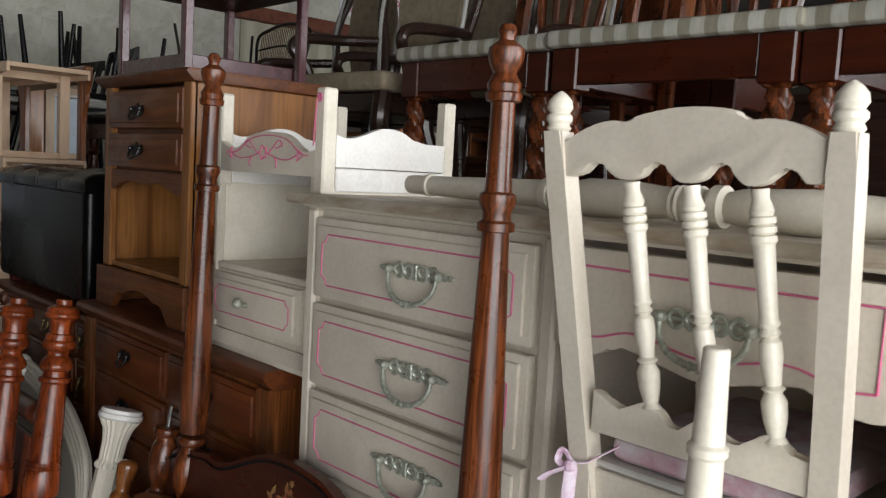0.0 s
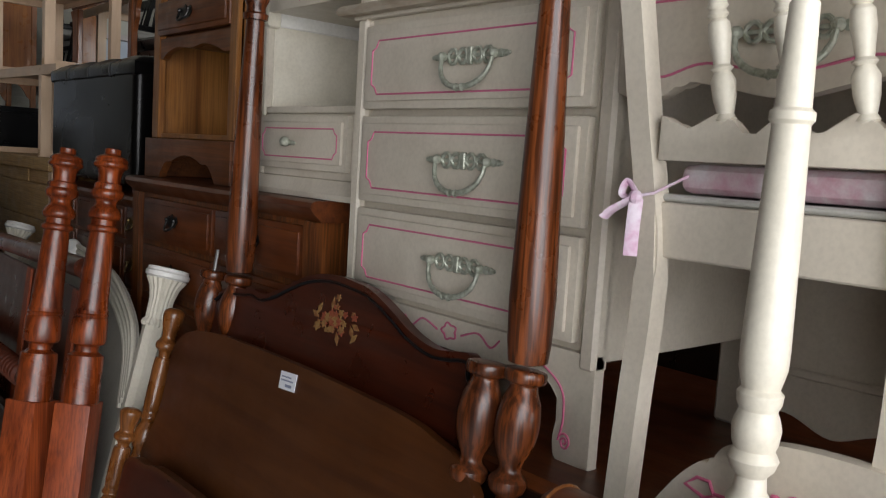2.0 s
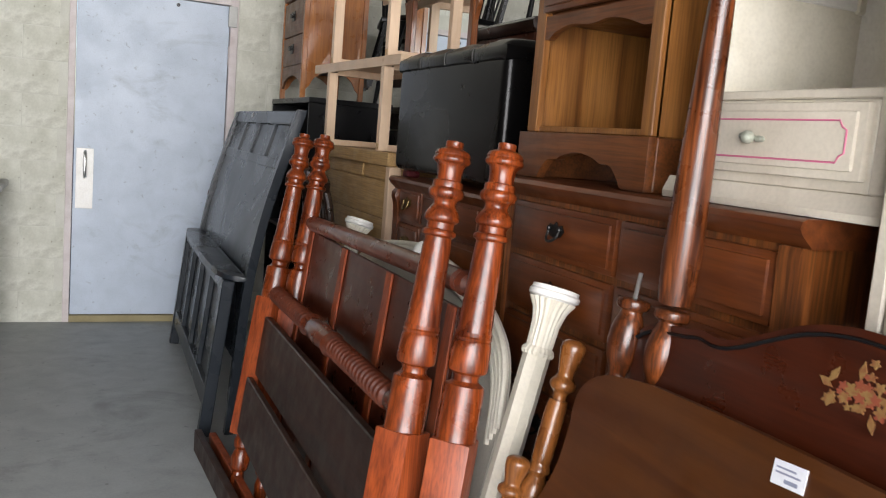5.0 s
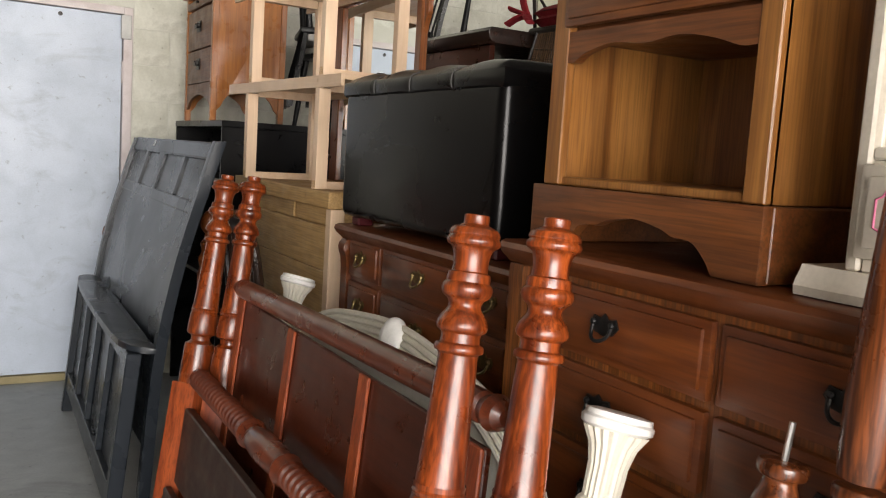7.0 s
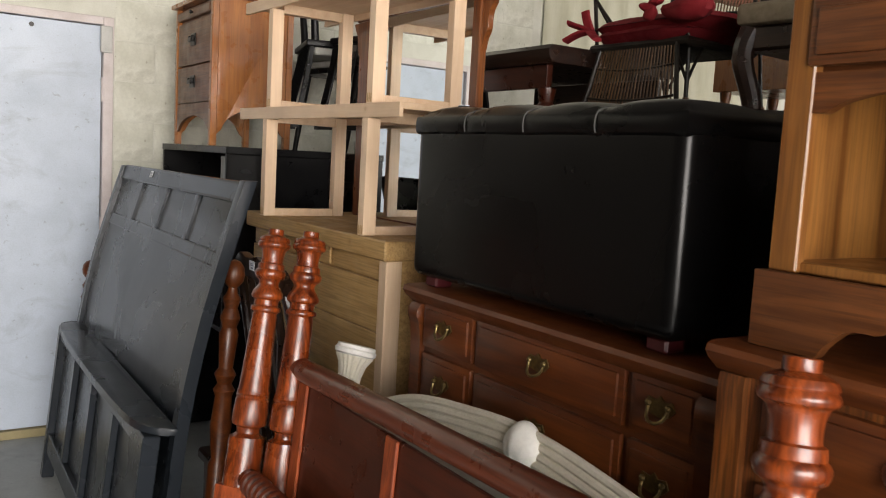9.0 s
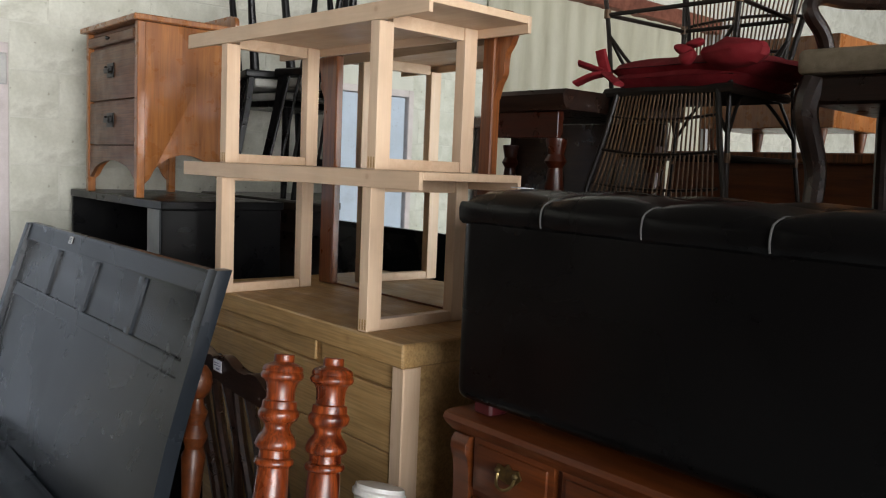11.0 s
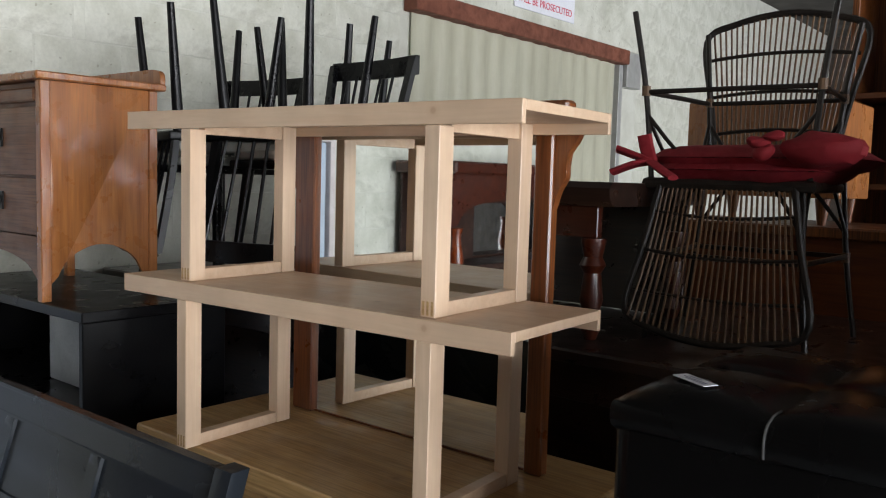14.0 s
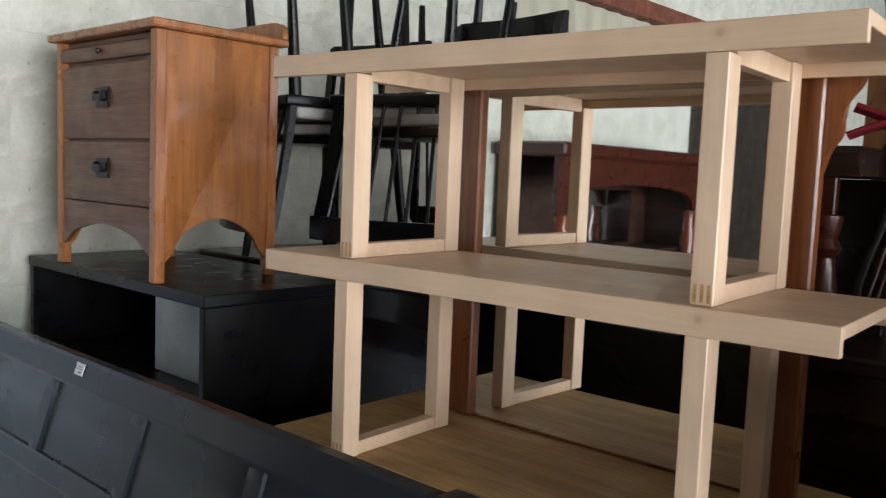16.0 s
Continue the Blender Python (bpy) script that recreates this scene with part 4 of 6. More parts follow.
prism(bm, [(X0 - 0.004, 1.87), (X0 - 0.02, 1.884), (X0 - 0.026, 1.892), (X0 - 0.02, 1.9), (X1 + 0.015, 1.9), (X1 + 0.01, 1.87)], Y0 - 0.025, Y1 + 0.025, "y", 0.003)
part("top", bm, PINEDARK, pns)

wns = thing("nightstand", "cream painted nightstand with open shelf, drawer and pink flowers", "nightstand", (1.15, 1.58, 1.249))
X0, X1, Y0, Y1 = 0.985, 1.345, 1.37, 1.8
bm = bmesh.new()
prism(bm, [(X0 - 0.012, 1.25), (X0 - 0.014, 1.262), (X0 - 0.006, 1.272), (X0, 1.29), (X1, 1.29), (X1, 1.25)], Y0 - 0.012, Y1 + 0.06, "y", 0.002)
part("base", bm, CREAM, wns)
boxes("side", IVORY, wns, (X0 + 0.02, Y1 - 0.02, 1.29, X1, Y1, 1.665))
boxes("side", IVORY, wns, (X0 + 0.02, Y0, 1.29, X1, Y0 + 0.02, 1.64))
boxes("back", BRIGHTWHITE, wns, (X1 - 0.014, Y0 + 0.02, 1.29, X1, Y1 - 0.02, 1.68))
boxes("shelf", CREAM, wns, (X0 + 0.004, Y0 + 0.02, 1.43, X1 - 0.014, Y1 - 0.02, 1.445), (X0 + 0.01, Y0 + 0.02, 1.66, X1 - 0.014, Y1 - 0.02, 1.672))
boxes("stile", CREAM, wns, (X0, Y0, 1.29, X0 + 0.022, Y0 + 0.045, 1.66), bev=0.004)
boxes("stile", CREAM, wns, (X0, Y1 - 0.02, 1.29, X0 + 0.022, Y1, 1.66), bev=0.004)
boxes("face_frame", CREAM, wns, (X0 + 0.004, Y0 + 0.046, 1.2902, X0 + 0.02, Y1 - 0.021, 1.429))
f = drawer_face(wns, CREAM, X0 - 0.008, 1.425, 1.785, 1.308, 1.424)
tubes("painted_line", PINK, f, [chamfer_line(1.452, 1.757, 1.334, 1.396, 0.014, X0 - 0.0142)], 0.0016, 6, closed=True)
bm = bmesh.new()
ball(bm, (X0 - 0.026, 1.638, 1.366), 0.011, 1, 1.2, 1)
ball(bm, (X0 - 0.018, 1.655, 1.368), 0.008, 0.7, 1.4, 0.8)
ball(bm, (X0 - 0.018, 1.62, 1.364), 0.008, 0.7, 1.6, 0.7)
tube(bm, [(X0 - 0.01, 1.638, 1.366), (X0 - 0.024, 1.638, 1.366)], 0.006, 8)
part("knob", bm, PEWTER, f, "ornate pewter knob")
cr = spline([(Y0 + 0.03, 1.712), (Y0 + 0.05, 1.708), (Y0 + 0.08, 1.712), (Y0 + 0.13, 1.74), (Y0 + 0.2, 1.748), (Y0 + 0.27, 1.74), (Y0 + 0.32, 1.715), (Y0 + 0.36, 1.71), (Y0 + 0.41, 1.73)], 4)
crest = cut("crest", CREAM, wns, cr + [(Y0 + 0.41, 1.658), (Y0 + 0.03, 1.658)], X0 - 0.002, X0 + 0.014, "x", 0.002)
yc = 1.59
fl = [(X0 - 0.003, yc + (0.013 + 0.003 * math.cos(5 * a)) * math.cos(a), 1.703 + (0.013 + 0.003 * math.cos(5 * a)) * math.sin(a)) for a in [i * math.pi / 15 for i in range(30)]]
tubes("painted_flower", PINK, crest, [fl], 0.0017, 6, closed=True)
vines = []
for s in (-1, 1):
    vines += [spline([(X0 - 0.003, yc + s * u, v) for u, v in ((0.012, 1.703), (0.04, 1.695), (0.07, 1.69), (0.1, 1.69), (0.13, 1.7))], 4),
              spline([(X0 - 0.003, yc + s * u, v) for u, v in ((0.02, 1.7), (0.04, 1.715), (0.06, 1.73), (0.075, 1.72), (0.05, 1.712))], 4),
              [(X0 - 0.003, yc + s * u, v) for u, v in ((0.13, 1.712), (0.155, 1.7), (0.13, 1.688), (0.135, 1.7), (0.13, 1.712))],
              spline([(X0 - 0.003, yc + s * u, v) for u, v in ((0.045, 1.695), (0.055, 1.68), (0.05, 1.672))], 4)]
vines.append([(X0 - 0.003, y, z - 0.008) for y, z in cr[4:-4]])
tubes("painted_vine", PINK, crest, vines, 0.0015, 6)
for xx, yy in ((X0, Y0 - 0.002), (X0, Y1 - 0.03), (X1 - 0.03, Y0 - 0.002), (X1 - 0.03, Y1 - 0.03)):
    boxes("corner_post", IVORY, wns, (xx - 0.003, yy, 1.625, xx + 0.03, yy + 0.032, 1.836), bev=0.004)
tubes("painted_scroll", PINK, wns, [[(X0 - 0.005, Y0 + 0.014 + 0.009 * (1 - i / 22) * math.cos(i * 0.6), 1.815 + 0.011 * (1 - i / 22) * math.sin(i * 0.6)) for i in range(20)],
                                    spline([(X0 - 0.005, Y0 + 0.024, 1.81), (X0 - 0.005, Y0 + 0.028, 1.75), (X0 - 0.005, Y0 + 0.03, 1.72)], 4)], 0.0015, 6)
for yy in (Y0, Y1 - 0.022):
    side = spline([(X0 + 0.03, 1.745), (X0 + 0.06, 1.738), (X0 + 0.1, 1.748), (X0 + 0.15, 1.765), (X0 + 0.2, 1.762), (X0 + 0.25, 1.742), (X1 - 0.03, 1.74)], 4)
    cut("gallery_side", BRIGHTWHITE, wns, side + [(X1 - 0.03, 1.68), (X0 + 0.03, 1.68)], yy, yy + 0.018, "y", 0.002)
    boxes("gallery_rail", BRIGHTWHITE, wns, (X0 + 0.03, yy - 0.004, 1.63, X1 - 0.03, yy + 0.02, 1.678))

# plum side table standing on the pine nightstand
plum = thing("side_table", "small plum lacquered side table on the pine nightstand", "table", (1.17, 2.2, 1.901))
for xx, yy in ((1.0, 2.0), (1.0, 2.38), (1.325, 1.975), (1.325, 2.37)):
    boxes("leg", PLUM, plum, (xx, yy, 1.902, xx + 0.024, yy + 0.026, 2.14))
boxes("shelf", PLUM, plum, (1.005, 2.005, 1.902, 1.345, 2.4, 1.945))
boxes("top", ESPRESSO, plum, (0.98, 1.955, 2.141, 1.37, 2.43, 2.18), bev=0.006)

# ---- leather ottoman ----
ott = thing("storage_ottoman", "black leather storage ottoman with stitched tufted lid", "ottoman", (1.23, 3.05, 1.179))
bm = bmesh.new()
box(bm, 1.003, 2.628, 1.205, 1.47, 3.48, 1.578, 0.03, 5)
part("body", bm, LEATHER, ott)
bm = bmesh.new()
nx, ny = 24, 48
grid = []
for i in range(nx + 1):
    row = []
    for j in range(ny + 1):
        u, v = i / nx, j / ny
        e = min(u, 1 - u) * 0.47, min(v, 1 - v) * 0.86
        edge = min(1, min(e) / 0.03)
        q = 0.017 * abs(math.sin(math.pi * v * 4)) ** 0.55 * (0.25 + 0.75 * abs(math.sin(math.pi * u * 2)) ** 0.55)
        row.append(bm.verts.new((1.0 + 0.475 * u, 2.63 + 0.846 * v, 1.594 + 0.012 * math.sqrt(edge) + q * edge)))
    grid.append(row)
for i in range(nx):
    for j in range(ny):
        bm.faces.new((grid[i][j], grid[i + 1][j], grid[i + 1][j + 1], grid[i][j + 1]))
rim = [grid[i][0] for i in range(nx + 1)] + [grid[nx][j] for j in range(1, ny + 1)] + [grid[i][ny] for i in range(nx - 1, -1, -1)] + [grid[0][j] for j in range(ny - 1, 0, -1)]
prev = rim
for dx, z in ((0.003, 1.59), (0.005, 1.582), (0.005, 1.567), (0.003, 1.558), (-0.004, 1.552)):
    ring = []
    for v in rim:
        c = v.co
        puff = 0.35 + 0.9 * abs(math.sin(4 * math.pi * (c.y - 2.63) / 0.846)) ** 0.4
        ox = -dx * puff if c.x < 1.01 else dx if c.x > 1.465 else 0
        oy = -dx if c.y < 2.635 else dx if c.y > 3.47 else 0
        ring.append(bm.verts.new((c.x + ox, c.y + oy, z)))
    for k in range(len(rim)):
        bm.faces.new((prev[k], prev[(k + 1) % len(rim)], ring[(k + 1) % len(rim)], ring[k]))
    prev = ring
bm.faces.new(prev)
lid = part("lid", bm, LEATHER, ott)
for k in (1, 2, 3):
    yy = 2.63 + 0.846 * k / 4
    tubes("seam", SEAM, lid, [spline([(0.997, yy, 1.558), (0.9945, yy, 1.57), (0.9955, yy, 1.584), (0.999, yy, 1.593), (1.006, yy, 1.6), (1.03, yy, 1.6075), (1.06, yy, 1.6075)], 3)], 0.0016, 6)
for xx, yy in ((1.03, 2.66), (1.03, 3.4), (1.4, 2.66), (1.4, 3.4)):
    boxes("foot", BURGUNDY, ott, (xx, yy, 1.179, xx + 0.05, yy + 0.05, 1.206), bev=0.005)
tag_card(pose(1.075, 3.39, 1.6245, -90, 0, 60), 0.07, 0.025)

# ---- pine chest, two birch tables and the mirror ----
chest = thing("chest", "yellow pine chest with plank front under birch tables", "chest", (1.28, 4.2, 0))
boxes("body", CHESTPINE, chest, (1.1, 3.745, 0.0, 1.5, 4.82, 1.2))
boxes("top", CHESTPINE, chest, (1.065, 3.725, 1.2, 1.6, 4.84, 1.257), bev=0.004)
boxes("corner_post", BIRCH_Z, chest, (1.078, 3.735, 0.0, 1.13, 3.78, 1.199), bev=0.003)
boxes("front_board", CHESTPINE, chest, (1.084, 3.785, 0.985, 1.099, 4.8, 1.135))
boxes("front_board", CHESTPINE, chest, (1.084, 3.785, 0.6, 1.099, 4.8, 0.982))
boxes("front_board", CHESTPINE, chest, (1.09, 3.785, 1.14, 1.099, 4.1, 1.198))
boxes("front_board", CHESTPINE, chest, (1.09, 4.13, 1.14, 1.099, 4.8, 1.198))

YAW = 3.4


def birch_table(m):
    """A low bench-like table: top with front and back skirts, two U-shaped leg frames."""
    t = thing("coffee_table", "pale birch coffee table with square jointed legs, stacked", "table", m=m, group="stacked birch tables")
    boxes("top", BIRCH, t, (0.012, 0.0, 0.369, 0.33, 1.10, 0.388), bev=0.001)
    boxes("front_skirt", BIRCH, t, (-0.001, 0.0, 0.347, 0.0118, 1.10, 0.388), bev=0.001)
    boxes("back_skirt", BIRCH, t, (0.3302, 0.0, 0.347, 0.342, 1.10, 0.388), bev=0.001)
    for y in (0.168, 0.863):
        for x in (0.001, 0.284):
            leg = boxes("leg", BIRCH_Z, t, (x, y, 0.0, x + 0.044, y + 0.034, 0.3465 if x < 0.1 else 0.3685), bev=0.0015)
            if x < 0.1:
                for k in range(3):
                    boxes("joint", CHESTPINE, leg, (x - 0.0005, y + 0.004 + 0.01 * k, 0.004, x + 0.002, y + 0.009 + 0.01 * k, 0.03), bev=0)
        boxes("stretcher", BIRCH, t, (0.0455, y + 0.003, 0.0, 0.2835, y + 0.031, 0.027), bev=0.001)
        boxes("cross_rail", BIRCH, t, (0.0455, y + 0.006, 0.336, 0.2835, y + 0.028, 0.3685), bev=0.001)
    return t


birch_table(pose(1.083, 3.712, 1.2575, 0, 0, YAW))
birch_table(pose(1.094, 3.714, 1.6463, 0, 0, YAW))

mir = thing("mirror", "large dresser mirror in an orange wood frame with brackets", "mirror", m=pose(1.46, 3.905, 1.258, 0, 0, 0.5))
boxes("stile", ORANGEWOOD, mir, (-0.012, -0.03, 0.0, 0.018, 0.015, 0.7495), bev=0.004)
boxes("stile", ORANGEWOOD, mir, (-0.012, 0.70, 0.0, 0.018, 0.775, 0.7495), bev=0.004)
boxes("rail", ORANGEWOOD, mir, (-0.01, -0.06, 0.75, 0.03, 0.81, 0.81), bev=0.006)
boxes("rail", ORANGEWOOD, mir, (0.0, 0.0155, 0.0, 0.018, 0.6995, 0.006), bev=0.001)
boxes("glass", MIRROR, mir, (0.002, 0.0155, 0.0065, 0.006, 0.6995, 0.7495), bev=0, label="silvered mirror glass")
for s, y in ((-1, -0.03), (1, 0.775)):
    br = spline([(y, 0.58), (y + s * 0.012, 0.62), (y + s * 0.03, 0.65), (y + s * 0.028, 0.69), (y + s * 0.055, 0.73), (y + s * 0.06, 0.749)], 4)
    cut("bracket", ORANGEWOOD, mir, br + [(y, 0.749)], -0.004, 0.016, "x", 0.003)

# ---- mission nightstand on the black shelf unit ----
box_unit = thing("shelf_unit", "black lacquered open shelf unit under a nightstand", "shelf", (1.3, 5.6, 0))
boxes("top", BLACK, box_unit, (1.075, 5.13, 1.47, 1.56, 6.14, 1.5))
boxes("side", BLACK, box_unit, (1.078, 5.133, 0.0, 1.55, 5.155, 1.4695))
boxes("side", BLACK, box_unit, (1.078, 6.11, 0.0, 1.55, 6.135, 1.4695))
boxes("shelf", BLACK, box_unit, (1.085, 5.156, 1.2, 1.55, 6.109, 1.22))
boxes("shelf", BLACK, box_unit, (1.085, 5.156, 0.7, 1.55, 6.109, 0.72))
boxes("divider", BLACK, box_unit, (1.3, 5.6, 1.2205, 1.54, 5.615, 1.4695))
boxes("back", BLACK, box_unit, (1.54, 5.616, 0.0, 1.55, 6.109, 1.4695))
boxes("grey_panel", GALV, box_unit, (1.2, 5.17, 1.2205, 1.206, 5.58, 1.455), label="bare grey board")
ns = thing("nightstand", "cherry veneer mission nightstand with arched sides and two drawers", "nightstand", (1.26, 5.65, 1.501))
X0, X1, Y0, Y1, Z0 = 1.075, 1.45, 5.36, 5.93, 1.501
for xx, yy in ((X0, Y0), (X0, Y1 - 0.03), (X1 - 0.03, Y0), (X1 - 0.03, Y1 - 0.03)):
    boxes("leg", MISSION, ns, (xx, yy, Z0, xx + 0.03, yy + 0.03, 2.145))
for yy in (Y0 + 0.006, Y1 - 0.018):
    a = [(X0 + 0.03, Z0 + 0.05)] + spline([(X0 + 0.05, Z0 + 0.07), (X0 + 0.09, Z0 + 0.13), (X0 + 0.187, Z0 + 0.165), (X1 - 0.09, Z0 + 0.13), (X1 - 0.05, Z0 + 0.07)], 5) + [(X1 - 0.03, Z0 + 0.05), (X1 - 0.03, 2.145), (X0 + 0.03, 2.145)]
    cut("side", MISSION, ns, a, yy, yy + 0.012, "y", 0.001)
a = [(Y0 + 0.03, Z0 + 0.06)] + spline([(Y0 + 0.05, Z0 + 0.07), (Y0 + 0.12, Z0 + 0.11), (Y0 + 0.285, Z0 + 0.135), (Y1 - 0.12, Z0 + 0.11), (Y1 - 0.05, Z0 + 0.07)], 5) + [(Y1 - 0.03, Z0 + 0.06), (Y1 - 0.03, Z0 + 0.19), (Y0 + 0.03, Z0 + 0.19)]
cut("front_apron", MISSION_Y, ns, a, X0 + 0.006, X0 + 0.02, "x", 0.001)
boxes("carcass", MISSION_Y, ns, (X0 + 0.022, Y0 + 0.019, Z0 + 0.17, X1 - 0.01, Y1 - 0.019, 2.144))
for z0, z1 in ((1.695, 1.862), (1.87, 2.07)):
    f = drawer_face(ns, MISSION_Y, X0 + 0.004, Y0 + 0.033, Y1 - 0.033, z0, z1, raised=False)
    bm = bmesh.new()
    yc, zc = (Y0 + Y1) / 2, (z0 + z1) / 2 + 0.012
    box(bm, X0 - 0.002, yc - 0.036, zc - 0.028, X0 + 0.004, yc + 0.036, zc + 0.028, 0.002)
    box(bm, X0 - 0.018, yc - 0.026, zc - 0.012, X0 - 0.01, yc + 0.026, zc + 0.008, 0.003)
    for s in (-1, 1):
        box(bm, X0 - 0.016, yc + s * 0.022 - 0.006, zc - 0.006, X0 - 0.002, yc + s * 0.022 + 0.006, zc + 0.016, 0.002)
    part("pull", bm, IRON, f, "square dark iron pull")
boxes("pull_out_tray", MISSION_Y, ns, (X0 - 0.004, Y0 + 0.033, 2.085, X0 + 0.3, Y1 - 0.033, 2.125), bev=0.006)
boxes("top", MISSION, ns, (X0 - 0.02, Y0 - 0.02, 2.146, X1 + 0.02, Y1 + 0.02, 2.168), bev=0.004)
cut("gallery", MISSION, ns, spline([(Y0 - 0.015, 2.168), (Y0 - 0.012, 2.2), (Y0 + 0.02, 2.215), (Y0 + 0.1, 2.216)], 4) + [(Y1 + 0.015, 2.216), (Y1 + 0.015, 2.168)], X1, X1 + 0.018, "x", 0.002)
turned("tray_knob", IRON, ns, [(0, 0.004), (0.01, 0.009), (0.016, 0.006)], pose(X0 - 0.004, 5.645, 2.105, 0, -90, 0), 10)

# ---- cannonball bed ends leaning together ----
RED = [(25, 0.0171), (27, 0.0193), (40, 0.0193), (43, 0.0219), (50, 0.0353), (60, 0.0391), (63, 0.0375), (66, 0.0391), (72, 0.0412), (79, 0.0391), (83, 0.0332), (91, 0.0294), (107, 0.0268), (126, 0.0273), (129, 0.0321), (143, 0.0332), (145, 0.0332), (149, 0.0369), (158, 0.0391), (170, 0.0353), (176, 0.0278), (186, 0.0246), (195, 0.0273), (207, 0.0348), (222, 0.0391), (231, 0.0364), (236, 0.0300), (252, 0.0300), (255, 0.0353), (262, 0.0375), (268, 0.0364), (273, 0.0300), (300, .031), (495, .037), (500, .040), (507, .037), (514, .041), (522, .038), (530, .041), (590, .043), (600, .037), (606, .029), (622, .028), (632, .040), (640, .043), (700, .044), (765, .044), (769, .046)]
REDFOOT = [(0.0, 0.015), (0.02, 0.022), (0.06, 0.026), (0.09, 0.02), (0.1, 0.03), (0.14, 0.036), (0.17, 0.026), (0.18, 0.034), (0.2, 0.036), (0.22, 0.03)]


def bed_post(parent, foot, top, turn=0.0):
    L = (Vector(top) - Vector(foot)).length
    m = aim(foot, top, turn)
    z_sq = L - 0.609
    p = turned("post", CHERRY, parent, spline([(L - (y - 25) * 0.000818, r * 0.97) for y, r in reversed(RED)], 2), m, 28)
    bm = bmesh.new()
    box(bm, -0.042, -0.042, 0.222, 0.042, 0.042, z_sq, 0.004, 2)
    bm.transform(m)
    part("square_block", bm, CHERRY_RAW, parent, "squared reddish block")
    turned("foot", CHERRY, parent, REDFOOT, m, 22)


bedA = thing("footboard", "red cherry footboard with turned posts and ringed blanket rail", "footboard", (0.5, 2.8, 0))
bed_post(bedA, (0.478, 2.045, 0.0), (0.671, 2.172, 1.318))
bed_post(bedA, (0.478, 3.44, 0.0), (0.696, 3.607, 1.302))
rings = [(0, 0.016), (0.04, 0.024), (0.06, 0.026)]
for k in range(17):
    z = 0.08 + 0.028 * k
    rings += [(z, 0.018), (z + 0.007, 0.028), (z + 0.014, 0.031), (z + 0.021, 0.028)]
rings += [(0.56, 0.03), (0.575, 0.036), (0.6, 0.026), (0.64, 0.032), (0.7, 0.035), (0.76, 0.032), (0.8, 0.026), (0.825, 0.036), (0.84, 0.03)]
for k in range(17):
    z = 0.86 + 0.028 * k
    rings += [(z, 0.018), (z + 0.007, 0.028), (z + 0.014, 0.031), (z + 0.021, 0.028)]
rings += [(1.34, 0.026), (1.36, 0.024), (1.4, 0.016)]
turned("blanket_rail", CHERRY_Y, bedA, rings, aim((0.588, 2.14, 0.752), (0.602, 3.55, 0.728)), 22)
XF[0] = lean((0.48, 2.045, 0), (0.48, 3.44, 0.0), (0.671, 2.172, 1.318))
boxes("panel", DARKPLANK, bedA, (-0.014, 0.04, 0.45, 0.014, 1.36, 0.66), bev=0.004)
boxes("lower_rail", DARKPLANK, bedA, (-0.04, 0.04, 0.24, -0.016, 1.36, 0.44), bev=0.004)
XF[0] = Matrix()
bedB = thing("headboard", "red cherry headboard with turned posts and panelled back", "headboard", (0.6, 2.8, 0))
bed_post(bedB, (0.565, 1.975, 0.0), (0.748, 2.082, 1.323), 20)
bed_post(bedB, (0.555, 3.37, 0.0), (0.752, 3.528, 1.304), 20)
turned("top_rail", CHERRY_Y, bedB, [(0, 0.012), (0.01, 0.024), (0.028, 0.03), (0.046, 0.024), (0.055, 0.02), (0.06, 0.026), (0.08, 0.027), (1.29, 0.027), (1.31, 0.026), (1.315, 0.02), (1.33, 0.027), (1.345, 0.027), (1.36, 0.012)], aim((0.722, 2.135, 1.02), (0.71, 3.475, 0.99)), 24)
XF[0] = lean((0.565, 2.0, 0), (0.565, 3.4, 0.0), (0.715, 2.13, 1.0))
boxes("panel", MAHOG, bedB, (-0.006, 0.03, 0.3, 0.006, 1.34, 0.985))
for y in (0.03, 0.44, 0.86, 1.27):
    boxes("stile", CHERRY_RAW, bedB, (-0.014, y, 0.3, -0.0065, y + 0.045, 0.985))
XF[0] = Matrix()

# ---- white bed end with fluted columns and an arched rail ----
wb = thing("headboard", "ivory headboard with fluted columns and arched carved rail", "headboard", (0.7, 2.85, 0))
for foot, top in (((0.62, 2.0, 0), (0.898, 2.084, 1.025)), ((0.66, 3.53, 0), (0.935, 3.618, 0.995))):
    L = (Vector(top) - Vector(foot)).length
    m = aim(foot, top)
    turned("column", IVORY, wb, [(0, 0.026), (0.02, 0.03), (L - 0.15, 0.03)], m, 8)
    turned("capital", IVORY, wb, [(L - 0.15, 0.034), (L - 0.143, 0.037), (L - 0.135, 0.034), (L - 0.13, 0.029), (L - 0.08, 0.031), (L - 0.05, 0.038), (L - 0.03, 0.05), (L - 0.027, 0.051)], m, 40, flute=20, depth=0.07)
    turned("cap", BRIGHTWHITE, wb, [(L - 0.027, 0.048), (L - 0.022, 0.056), (L - 0.012, 0.057), (L - 0.008, 0.053), (L, 0.052), (L + 0.002, 0.04)], m, 12)
XF[0] = lean((0.655, 2.03, 0), (0.69, 3.55, 0.0), (0.9, 2.1, 1.0))
curve = spline([(0.06, 0.72), (0.1, 0.84), (0.18, 0.915), (0.36, 0.985), (0.6, 1.02), (0.765, 1.03), (0.93, 1.02), (1.17, 0.985), (1.35, 0.915), (1.43, 0.84), (1.47, 0.72)], 6)
